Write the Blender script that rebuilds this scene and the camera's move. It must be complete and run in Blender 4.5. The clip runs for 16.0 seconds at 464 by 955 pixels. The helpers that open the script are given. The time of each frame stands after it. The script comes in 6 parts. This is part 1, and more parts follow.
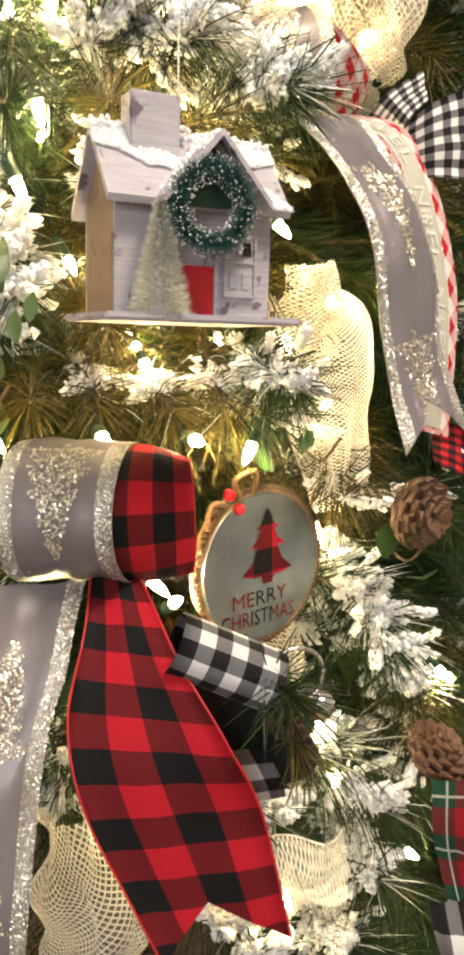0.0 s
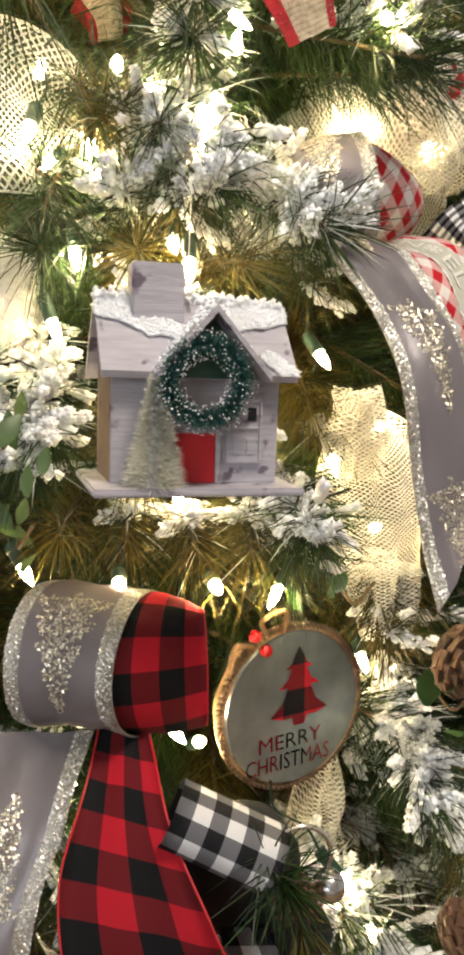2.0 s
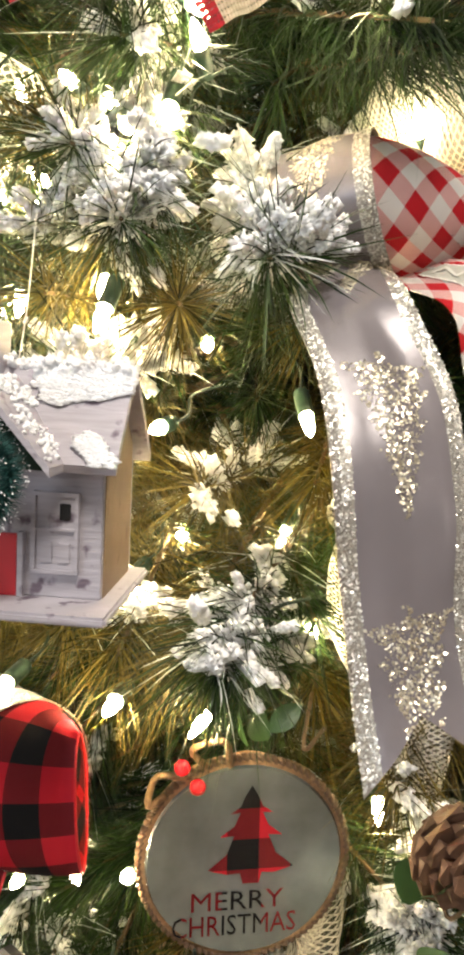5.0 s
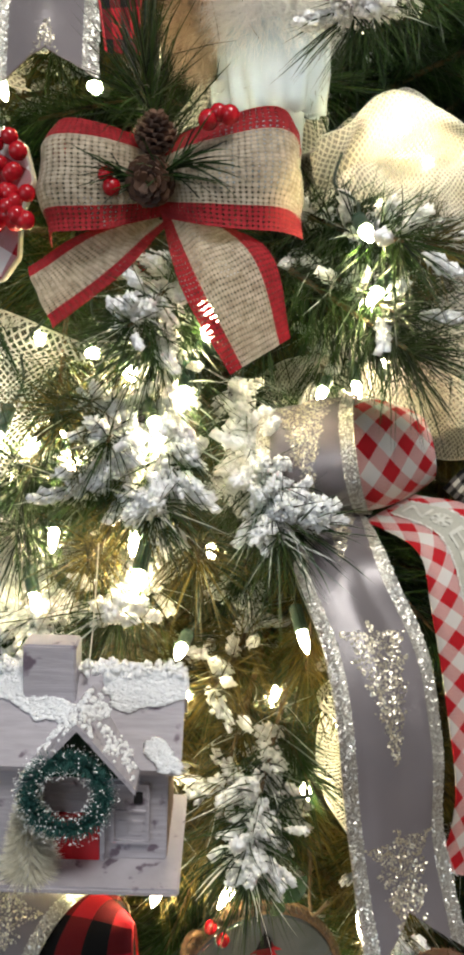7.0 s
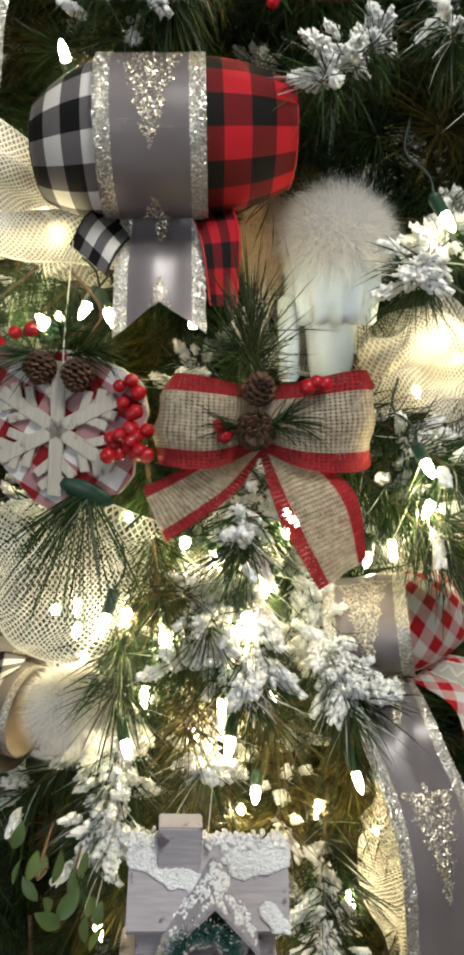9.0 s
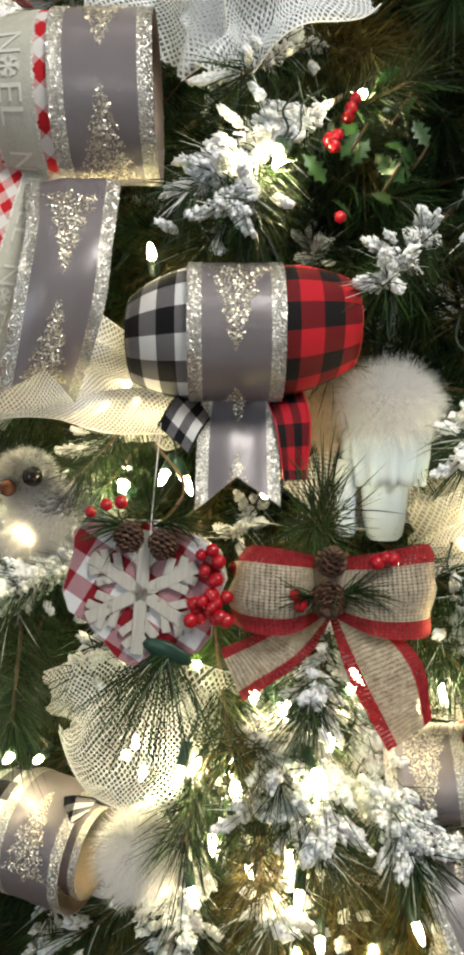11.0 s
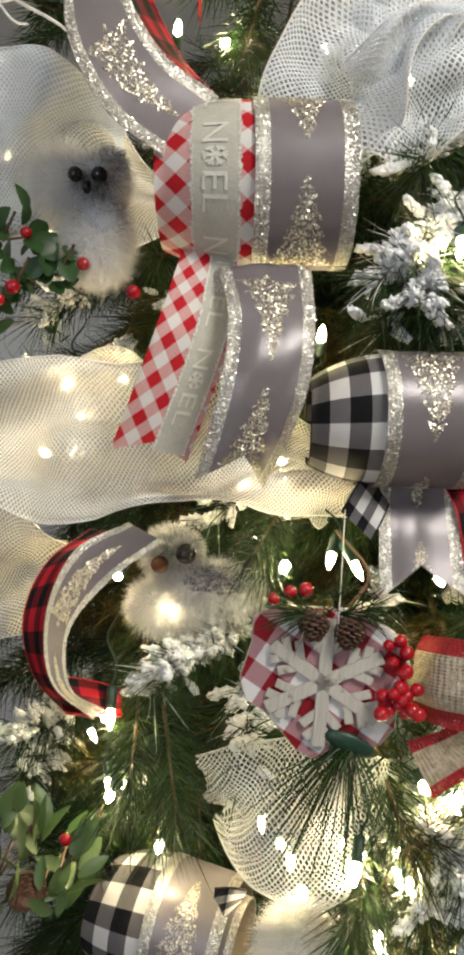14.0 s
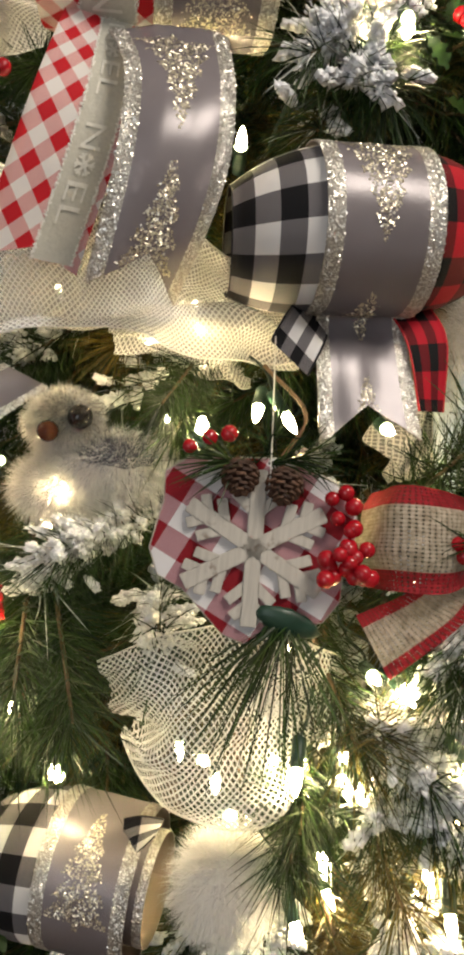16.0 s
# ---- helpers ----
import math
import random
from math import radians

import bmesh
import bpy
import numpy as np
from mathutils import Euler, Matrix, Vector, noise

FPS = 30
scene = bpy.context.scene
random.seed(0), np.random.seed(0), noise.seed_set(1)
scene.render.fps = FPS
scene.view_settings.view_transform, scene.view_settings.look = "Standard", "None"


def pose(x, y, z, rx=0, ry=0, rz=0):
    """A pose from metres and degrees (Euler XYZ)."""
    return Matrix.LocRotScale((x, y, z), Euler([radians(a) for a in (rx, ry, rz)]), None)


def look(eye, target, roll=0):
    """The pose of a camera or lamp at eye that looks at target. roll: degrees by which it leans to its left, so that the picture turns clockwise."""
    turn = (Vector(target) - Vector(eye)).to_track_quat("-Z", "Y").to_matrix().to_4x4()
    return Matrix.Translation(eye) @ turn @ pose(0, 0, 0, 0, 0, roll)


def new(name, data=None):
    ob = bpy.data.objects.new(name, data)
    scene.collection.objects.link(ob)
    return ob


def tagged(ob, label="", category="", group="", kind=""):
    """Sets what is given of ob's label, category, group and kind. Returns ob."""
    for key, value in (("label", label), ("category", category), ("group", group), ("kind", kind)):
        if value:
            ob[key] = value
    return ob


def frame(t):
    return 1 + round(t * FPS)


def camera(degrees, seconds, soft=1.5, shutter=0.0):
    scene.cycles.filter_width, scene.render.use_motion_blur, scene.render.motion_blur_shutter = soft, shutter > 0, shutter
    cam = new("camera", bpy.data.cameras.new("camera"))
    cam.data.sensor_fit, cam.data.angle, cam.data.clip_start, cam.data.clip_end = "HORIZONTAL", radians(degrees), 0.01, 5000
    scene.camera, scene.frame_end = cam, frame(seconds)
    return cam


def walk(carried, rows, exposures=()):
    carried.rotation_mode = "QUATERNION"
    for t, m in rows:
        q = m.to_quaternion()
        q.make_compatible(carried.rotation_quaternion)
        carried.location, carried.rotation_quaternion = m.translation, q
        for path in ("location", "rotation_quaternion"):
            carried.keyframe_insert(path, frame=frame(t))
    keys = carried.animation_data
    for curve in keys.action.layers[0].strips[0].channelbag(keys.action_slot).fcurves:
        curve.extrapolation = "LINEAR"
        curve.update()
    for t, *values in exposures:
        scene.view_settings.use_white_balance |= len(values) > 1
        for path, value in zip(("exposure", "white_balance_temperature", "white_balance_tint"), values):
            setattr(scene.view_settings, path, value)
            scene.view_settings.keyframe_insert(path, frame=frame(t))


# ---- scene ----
cam = camera(33.0, 16.0, soft=4.0)
PATH = [
    (0, (-0.199, -0.468, 1.227), (0.444, 1.386, 0.838), -1.7),
    (0.5, (-0.176, -0.479, 1.244), (0.447, 1.391, 0.904), -0.9),
    (1, (-0.144, -0.48, 1.258), (0.321, 1.435, 0.918), -0.7),
    (1.5, (-0.13, -0.481, 1.272), (0.231, 1.461, 0.958), -1.3),
    (2, (-0.138, -0.46, 1.283), (0.217, 1.487, 0.997), -1.5),
    (2.5, (-0.101, -0.43, 1.26), (0.138, 1.536, 0.976), -1.8),
    (3, (-0.022, -0.41, 1.223), (-0.099, 1.573, 0.971), 0.1),
    (3.5, (0.032, -0.383, 1.201), (-0.22, 1.587, 0.969), 0.4),
    (4, (0.047, -0.358, 1.208), (-0.324, 1.594, 0.985), 0.2),
    (4.5, (0.044, -0.359, 1.269), (-0.335, 1.591, 1.04), -0.1),
    (4.7, (0.046, -0.361, 1.284), (-0.344, 1.587, 1.053), -0.4),
    (6.8, (0.02, -0.418, 1.451), (-0.19, 1.541, 1.104), -1.4),
    (7, (0.014, -0.424, 1.462), (-0.189, 1.534, 1.11), -1.4),
    (7.5, (-0.004, -0.435, 1.489), (-0.162, 1.526, 1.127), -1.1),
    (8, (-0.027, -0.439, 1.527), (-0.124, 1.511, 1.096), -0.2),
    (8.5, (-0.045, -0.464, 1.567), (-0.129, 1.494, 1.163), -0.3),
    (9, (-0.06, -0.486, 1.596), (-0.134, 1.478, 1.224), -0.2),
    (9.2, (-0.067, -0.492, 1.603), (-0.132, 1.474, 1.239), 0.2),
    (11.3, (-0.112, -0.523, 1.666), (-0.213, 1.469, 1.52), 0.2),
    (11.5, (-0.12, -0.52, 1.671), (-0.241, 1.472, 1.536), 0.4),
    (12, (-0.15, -0.517, 1.681), (-0.307, 1.475, 1.591), 0.8),
    (12.5, (-0.178, -0.524, 1.705), (-0.342, 1.469, 1.665), 1.4),
    (13, (-0.196, -0.53, 1.706), (-0.389, 1.46, 1.674), 1.6),
    (13.5, (-0.224, -0.53, 1.706), (-0.345, 1.466, 1.676), 2.1),
    (14, (-0.243, -0.519, 1.689), (-0.274, 1.48, 1.61), 1.6),
    (14.5, (-0.259, -0.499, 1.663), (-0.216, 1.499, 1.582), 1.4),
    (15, (-0.26, -0.457, 1.633), (-0.134, 1.537, 1.539), 1.0),
    (15.5, (-0.255, -0.43, 1.613), (-0.062, 1.557, 1.497), 1.2),
    (16, (-0.24, -0.419, 1.595), (-0.041, 1.569, 1.489), 0.8),
]
walk(cam, [(t, look(eye, target, roll)) for t, eye, target, roll in PATH], exposures=[(0, 0.64, 7500, 12), (0.5, 0.7, 7300, 11), (1.5, 0.33, 6900, 10), (2.5, 0.12, 6950, 10), (3.0, 0.3, 6900, 10), (3.5, 0.24, 6900, 10), (4, 0.31, 6900, 10), (4.5, 0.48, 6900, 11), (5, 0.42, 6800, 10), (7, -0.28, 6250, 7), (9, -0.48, 6350, 5), (11.5, -0.23, 6350, 5), (12.5, -0.16, 6300, 5), (13.5, -0.27, 6350, 6), (15.5, -0.54, 6950, 11), (16, -0.46, 6950, 11)])

# ---- light: a window of overcast daylight behind the camera, an added overhead lamp, the bulbs of the tree ----
world = bpy.data.worlds.new("room_air")
scene.world = world
world.use_nodes = True
world.node_tree.nodes["Background"].inputs[0].default_value = (0.75, 0.8, 0.9, 1)
world.node_tree.nodes["Background"].inputs[1].default_value = 0.03
BULB = 290.0


def area_lamp(name, eye, target, w, h, watts, color):
    d = bpy.data.lights.new(name, "AREA")
    d.shape, d.size, d.size_y, d.energy, d.color = "RECTANGLE", w, h, watts, color
    ob = new(name, d)
    ob.matrix_world = look(eye, target)
    return ob


area_lamp("window_daylight", (-1.5, -2.55, 1.75), (-0.1, 0.0, 1.4), 1.2, 1.2, 21, (0.86, 0.92, 1.0))
# unseen lamp overhead, added for more light from above
area_lamp("added_overhead_light", (0.35, -0.75, 2.52), (0.1, -0.3, 1.2), 0.4, 0.4, 20, (1.0, 0.93, 0.85))

# ---- materials ----


class Nodes:
    def __init__(self, name):
        self.mat = bpy.data.materials.new(name)
        self.mat.use_nodes = True
        self.t = self.mat.node_tree
        self.b = self.t.nodes["Principled BSDF"]

    def add(self, kind, **ins):
        n = self.t.nodes.new(kind)
        for k, v in ins.items():
            self.put(n.inputs[k.replace("_", " ")], v)
        return n

    def put(self, socket, v):
        if isinstance(v, bpy.types.NodeSocket):
            self.t.links.new(v, socket)
        else:
            socket.default_value = v

    def math(self, op, a, b=0.0):
        n = self.t.nodes.new("ShaderNodeMath")
        n.operation = op
        self.put(n.inputs[0], a)
        self.put(n.inputs[1], b)
        return n.outputs[0]

    def mix(self, f, a, b):
        n = self.t.nodes.new("ShaderNodeMix")
        n.data_type = "RGBA"
        self.put(n.inputs[0], f)
        self.put(n.inputs[6], a if isinstance(a, bpy.types.NodeSocket) else (*a, 1))
        self.put(n.inputs[7], b if isinstance(b, bpy.types.NodeSocket) else (*b, 1))
        return n.outputs[2]

    def noise(self, scale, detail=4.0, vec=None):
        n = self.add("ShaderNodeTexNoise", Scale=scale, Detail=detail)
        if vec is None:
            vec = self.add("ShaderNodeTexCoord").outputs["Object"]
        self.put(n.inputs["Vector"], vec)
        return n.outputs["Fac"]

    def ramp(self, f, lo, hi):
        n = self.t.nodes.new("ShaderNodeMapRange")
        self.put(n.inputs[0], f)
        n.inputs[1].default_value, n.inputs[2].default_value = lo, hi
        return n.outputs[0]

    def uv(self):
        s = self.add("ShaderNodeSeparateXYZ", Vector=self.add("ShaderNodeUVMap").outputs[0])
        return s.outputs[0], s.outputs[1]

    def bump(self, height, strength=0.3, dist=0.001):
        n = self.add("ShaderNodeBump", Strength=strength, Distance=dist, Height=height)
        self.put(self.b.inputs["Normal"], n.outputs[0])

    def set(self, color=None, rough=0.5, metal=0.0, sheen=0.0, trans=0.0):
        if color is not None:
            self.put(self.b.inputs["Base Color"], color if isinstance(color, bpy.types.NodeSocket) else (*color, 1))
        self.put(self.b.inputs["Roughness"], rough)
        self.put(self.b.inputs["Metallic"], metal)
        self.put(self.b.inputs["Sheen Weight"], sheen)
        return self

    def translucent(self, color, f, alpha=None):
        """Lets part of the light through, and holes where alpha is low."""
        out = self.t.nodes["Material Output"]
        tr = self.add("ShaderNodeBsdfTranslucent")
        self.put(tr.inputs[0], color if isinstance(color, bpy.types.NodeSocket) else (*color, 1))
        m = self.add("ShaderNodeMixShader", Fac=f)
        self.t.links.new(self.b.outputs[0], m.inputs[1])
        self.t.links.new(tr.outputs[0], m.inputs[2])
        last = m.outputs[0]
        if alpha is not None:
            m2 = self.add("ShaderNodeMixShader", Fac=alpha)
            self.t.links.new(self.add("ShaderNodeBsdfTransparent").outputs[0], m2.inputs[1])
            self.t.links.new(last, m2.inputs[2])
            last = m2.outputs[0]
        self.t.links.new(last, out.inputs[0])


def plain(name, color, rough=0.5, metal=0.0, var=0.25, scale=120.0, bump=0.2, sheen=0.0):
    n = Nodes(name)
    f = n.ramp(n.noise(scale), 0.3, 0.7)
    g = n.ramp(n.noise(scale * 0.13, 2.0), 0.35, 0.65)
    a = tuple(c * (1 - var) for c in color)
    b = tuple(min(1, c * (1 + var)) for c in color)
    n.set(n.mix(n.math("ADD", n.math("MULTIPLY", f, 0.5), n.math("MULTIPLY", g, 0.5)), a, b), rough, metal, sheen)
    if bump:
        n.bump(f, bump, 0.0006)
    return n.mat


def island(name, lo, hi, rough=0.5, metal=0.0, trans=0.0, gloss=0.5):
    """Each loose piece of the mesh has a tint of its own between lo and hi."""
    n = Nodes(name)
    r = n.add("ShaderNodeNewGeometry").outputs["Random Per Island"]
    col = n.mix(r, lo, hi)
    n.set(col, rough, metal)
    n.b.inputs["Specular IOR Level"].default_value = gloss
    if trans:
        n.translucent(col, trans)
    return n.mat


def stripe(n, coord, period, duty=0.5, phase=0.0):
    """1 on the stripes, 0 between."""
    return n.math("LESS_THAN", n.math("FRACT", n.math("ADD", n.math("DIVIDE", coord, period), phase + 50.0)), duty)


def check(name, size, both, single, none, rough=0.75, diagonal=False, sheer=0.0, lines=None):
    """A woven check: squares where both threads cross, twill where one does, ground where none does."""
    n = Nodes(name)
    u, v = n.uv()
    if diagonal:
        u, v = n.math("MULTIPLY", n.math("ADD", u, v), 0.7071), n.math("MULTIPLY", n.math("SUBTRACT", v, u), 0.7071)
    a, b = stripe(n, u, 2 * size), stripe(n, v, 2 * size)
    twill = stripe(n, n.math("ADD", u, v), 0.0011, 0.5)
    k = n.math("MULTIPLY", n.math("ADD", a, b), 0.5)
    single_c = n.mix(n.math("MULTIPLY", twill, 0.35), single, both)
    col = n.mix(n.math("GREATER_THAN", k, 0.25), none, n.mix(n.math("GREATER_THAN", k, 0.75), single_c, both))
    if lines:
        thin = n.math("MAXIMUM", stripe(n, u, 2 * size, 0.05, 0.72), stripe(n, v, 2 * size, 0.05, 0.72))
        col = n.mix(n.math("MULTIPLY", thin, 0.7), col, lines)
    fade = n.ramp(n.noise(40.0, 3.0), 0.25, 0.75)
    col = n.mix(n.math("MULTIPLY", fade, 0.25), col, n.mix(0.5, col, (0.0, 0.0, 0.0)))
    n.set(col, rough, 0.0, 0.0)
    n.b.inputs["Specular IOR Level"].default_value = 0.25
    n.bump(n.math("ADD", stripe(n, u, 0.0009), stripe(n, v, 0.0009)), 0.25, 0.0003)
    n.translucent(col, 0.1 + sheer)
    return n.mat


def satin(name, color, width):
    n = Nodes(name)
    u, v = n.uv()
    edge = n.math("GREATER_THAN", n.math("ABSOLUTE", n.math("SUBTRACT", u, width / 2)), width / 2 - 0.0095)
    cloud = n.ramp(n.noise(22.0, 3.0), 0.3, 0.7)
    col = n.mix(cloud, tuple(c * 0.88 for c in color), tuple(c * 1.1 for c in color))
    n.set(n.mix(edge, col, (0.62, 0.59, 0.53)), n.math("ADD", 0.33, n.math("MULTIPLY", edge, 0.14)), n.math("ADD", 0.22, n.math("MULTIPLY", edge, 0.4)), 0.0)
    n.b.inputs["Specular IOR Level"].default_value = 0.85
    n.bump(n.math("ADD", stripe(n, v, 0.0007), n.math("MULTIPLY", n.noise(16.0, 1.0), 10.0)), 0.34, 0.0012)
    n.translucent(n.mix(0.5, col, (0.42, 0.3, 0.25)), 0.34)
    return n.mat


def net(name, color, cell, thread, rough=0.45, trans=0.5, dense=0.0):
    """Open plastic or jute mesh: threads both ways with holes between."""
    n = Nodes(name)
    u, v = n.uv()
    wob = n.math("MULTIPLY", n.math("SUBTRACT", n.noise(40.0, 1.0), 0.5), cell * 1.2)
    u2 = n.math("ADD", n.math("MULTIPLY", n.math("ADD", u, v), 0.7071), wob)
    v2 = n.math("ADD", n.math("MULTIPLY", n.math("SUBTRACT", v, u), 0.7071), wob)
    a = n.math("MAXIMUM", stripe(n, u2, cell, thread), stripe(n, v2, cell, thread))
    a = n.math("MAXIMUM", a, dense)
    f = n.ramp(n.noise(90.0), 0.3, 0.7)
    col = n.mix(f, tuple(c * 0.85 for c in color), color)
    n.set(col, rough, 0.0)
    n.translucent(col, trans, a)
    return n.mat


def burlap(name, width):
    n = Nodes(name)
    u, v = n.uv()
    edge = n.math("GREATER_THAN", n.math("ABSOLUTE", n.math("SUBTRACT", u, width / 2)), width / 2 - 0.0145)
    wob = n.math("MULTIPLY", n.math("SUBTRACT", n.noise(160.0, 2.0), 0.5), 0.0011)
    a, b = stripe(n, n.math("ADD", u, wob), 0.0028, 0.6), stripe(n, n.math("ADD", v, wob), 0.0028, 0.6)
    weave = n.math("MULTIPLY", n.math("ADD", a, b), 0.5)
    f = n.ramp(n.noise(240.0), 0.3, 0.7)
    tan = n.mix(f, (0.36, 0.3, 0.22), (0.66, 0.59, 0.48))
    red = n.mix(f, (0.28, 0.008, 0.016), (0.46, 0.02, 0.032))
    col = n.mix(edge, tan, red)
    n.set(n.mix(n.math("MULTIPLY", n.math("SUBTRACT", 1.0, weave), 0.9), col, n.mix(0.6, col, (0.05, 0.03, 0.02))), 0.9)
    n.bump(weave, 0.9, 0.001)
    n.translucent(col, 0.25, n.math("MAXIMUM", n.math("GREATER_THAN", weave, 0.25), 0.15))
    return n.mat


def weathered(name, color, dark, scale=(40, 40, 260)):
    """Thin painted wood with rubbed streaks along z."""
    n = Nodes(name)
    co = n.add("ShaderNodeTexCoord").outputs["Object"]
    mp = n.add("ShaderNodeMapping", Vector=co, Scale=(scale[0], scale[1], scale[2]))
    f = n.ramp(n.noise(1.0, 6.0, mp.outputs[0]), 0.35, 0.7)
    stain = n.ramp(n.noise(95.0, 3.0), 0.60, 0.68)
    col = n.mix(f, tuple(c * 0.8 for c in color), color)
    n.set(n.mix(stain, col, dark), 0.65)
    n.bump(f, 0.35, 0.0005)
    return n.mat


M_NEEDLE = island("pine_needles", (0.002, 0.008, 0.003), (0.03, 0.068, 0.012), 0.45, trans=0.08, gloss=0.3)
# the bulbs' warm light is put into this khaki needle colour
M_KHAKI = island("warm_lit_pine_needles", (0.008, 0.011, 0.002), (0.15, 0.115, 0.022), 0.5, trans=0.1, gloss=0.3)
M_FROST = island("frosted_needles", (0.3, 0.34, 0.33), (0.75, 0.77, 0.75), 0.7, trans=0.1)
M_STEM = plain("brown_stem", (0.13, 0.085, 0.045), 0.85, var=0.5, scale=300)
M_SNOW = plain("flocked_snow", (0.9, 0.91, 0.93), 0.85, var=0.07, scale=400, bump=0.9)
M_SATIN = satin("grey_satin", (0.31, 0.283, 0.305), 0.064)
M_SATIN_BACK = plain("tan_ribbon_back", (0.33, 0.27, 0.22), 0.5, var=0.15, scale=60)
M_GLIT = island("silver_glitter", (0.75, 0.74, 0.7), (1.0, 0.98, 0.92), 0.38, 0.9)
M_GOLD = island("champagne_glitter", (0.68, 0.62, 0.5), (1.0, 0.94, 0.78), 0.38, 0.9)
M_BUFFALO = check("red_black_plaid", 0.016, (0.004, 0.004, 0.005), (0.17, 0.006, 0.011), (0.5, 0.01, 0.024))
M_BW = check("black_white_check", 0.0155, (0.006, 0.006, 0.008), (0.2, 0.19, 0.2), (0.82, 0.81, 0.8))
M_BWS = check("small_black_white_check", 0.0062, (0.006, 0.006, 0.008), (0.2, 0.19, 0.2), (0.82, 0.81, 0.8))
M_BWM = check("fine_black_white_check", 0.0085, (0.006, 0.006, 0.008), (0.17, 0.17, 0.19), (0.7, 0.71, 0.74))
M_BEAD = plain("dark_bead", (0.12, 0.07, 0.04), 0.7, var=0.5, scale=500, bump=0.5)
M_GING = check("red_white_diamond_check", 0.0095, (0.6, 0.016, 0.026), (0.78, 0.52, 0.5), (0.85, 0.82, 0.79), diagonal=True, sheer=0.1)
M_PLAQUE = check("dark_red_white_check", 0.0138, (0.26, 0.01, 0.018), (0.5, 0.3, 0.33), (0.8, 0.79, 0.8))
M_TARTAN = check("green_red_tartan", 0.015, (0.008, 0.055, 0.03), (0.16, 0.012, 0.016), (0.36, 0.012, 0.02), lines=(0.6, 0.6, 0.55))
M_REDSMALL = check("small_red_black_check", 0.006, (0.004, 0.004, 0.005), (0.15, 0.006, 0.01), (0.46, 0.01, 0.022))
M_BAND = plain("sage_band", (0.5, 0.49, 0.42), 0.8, var=0.12, scale=500)
M_PALE = plain("pale_thread", (0.78, 0.76, 0.7), 0.8, var=0.08, scale=500)
M_NET = net("cream_deco_net", (0.92, 0.9, 0.84), 0.0021, 0.25, 0.4, 0.5, 0.14)
M_NETW = net("white_deco_net", (0.88, 0.93, 0.99), 0.0028, 0.32, 0.35, 0.3, 0.64)
M_GAUZE = net("cream_gauze", (0.92, 0.9, 0.84), 0.0023, 0.31, 0.5, 0.5, 0.38)
M_NETEDGE = plain("net_selvedge", (0.86, 0.85, 0.81), 0.6, var=0.06)
M_NETOPEN = net("open_white_net", (0.93, 0.94, 0.93), 0.0029, 0.26, 0.4, 0.35, 0.03)
M_NETLAYER = net("layered_white_net", (0.9, 0.94, 0.99), 0.0029, 0.36, 0.35, 0.3, 0.16)
M_NETSWAG = net("ivory_deco_net", (0.94, 0.94, 0.92), 0.0023, 0.34, 0.4, 0.38, 0.3)
M_BURLAP = burlap("jute_with_red_edge", 0.074)
M_HOUSE = weathered("grey_painted_wood", (0.44, 0.415, 0.46), (0.13, 0.1, 0.13), (60, 60, 500))
M_RAW = weathered("raw_wood", (0.3, 0.2, 0.13), (0.2, 0.12, 0.07), (300, 60, 60))
M_RED = plain("red_paint", (0.5, 0.012, 0.02), 0.45, var=0.12)
M_TEAL = island("teal_bristle", (0.01, 0.05, 0.05), (0.05, 0.16, 0.14), 0.5)
M_CREAM = island("cream_bristle", (0.58, 0.55, 0.42), (0.94, 0.92, 0.83), 0.7)
M_ZINC = plain("dull_zinc", (0.33, 0.38, 0.395), 0.25, 0.72, var=0.4, scale=45, bump=0.05)
M_BARK = plain("bark", (0.26, 0.15, 0.08), 0.9, var=0.5, scale=350, bump=0.8)
M_CONE = island("pinecone_scale", (0.035, 0.016, 0.01), (0.14, 0.07, 0.04), 0.7)
M_CONESCALE = plain("pinecone_scale_wood", (0.12, 0.062, 0.036), 0.6, var=0.65, scale=110, bump=0.5)
M_BERRY = plain("red_berry", (0.38, 0.006, 0.014), 0.22, var=0.2, scale=60, bump=0.0)
M_LEAF = island("green_leaf", (0.01, 0.04, 0.014), (0.05, 0.12, 0.03), 0.4, trans=0.2)
M_SAGE = island("sage_leaf", (0.02, 0.06, 0.018), (0.11, 0.17, 0.06), 0.42, trans=0.2)
M_LETTER = plain("woven_letter", (0.68, 0.67, 0.6), 0.8, var=0.08, scale=500)
M_TWINE = plain("twine", (0.19, 0.11, 0.055), 0.9, var=0.35, scale=500, bump=0.8)
M_SOCKET = plain("green_plastic", (0.015, 0.05, 0.03), 0.4, var=0.1)
M_WIRE = plain("green_wire", (0.012, 0.03, 0.018), 0.5, var=0.1)
M_STEEL = plain("bright_metal", (0.75, 0.75, 0.77), 0.18, 1.0, var=0.06, bump=0.0)
M_BLACK = plain("black_cloth", (0.007, 0.007, 0.008), 0.9, var=0.3)
M_EYE = plain("glossy_black", (0.008, 0.008, 0.01), 0.12, var=0.1, bump=0.0)
M_BROWNEYE = plain("brown_glass", (0.09, 0.025, 0.012), 0.15, var=0.2, bump=0.0)
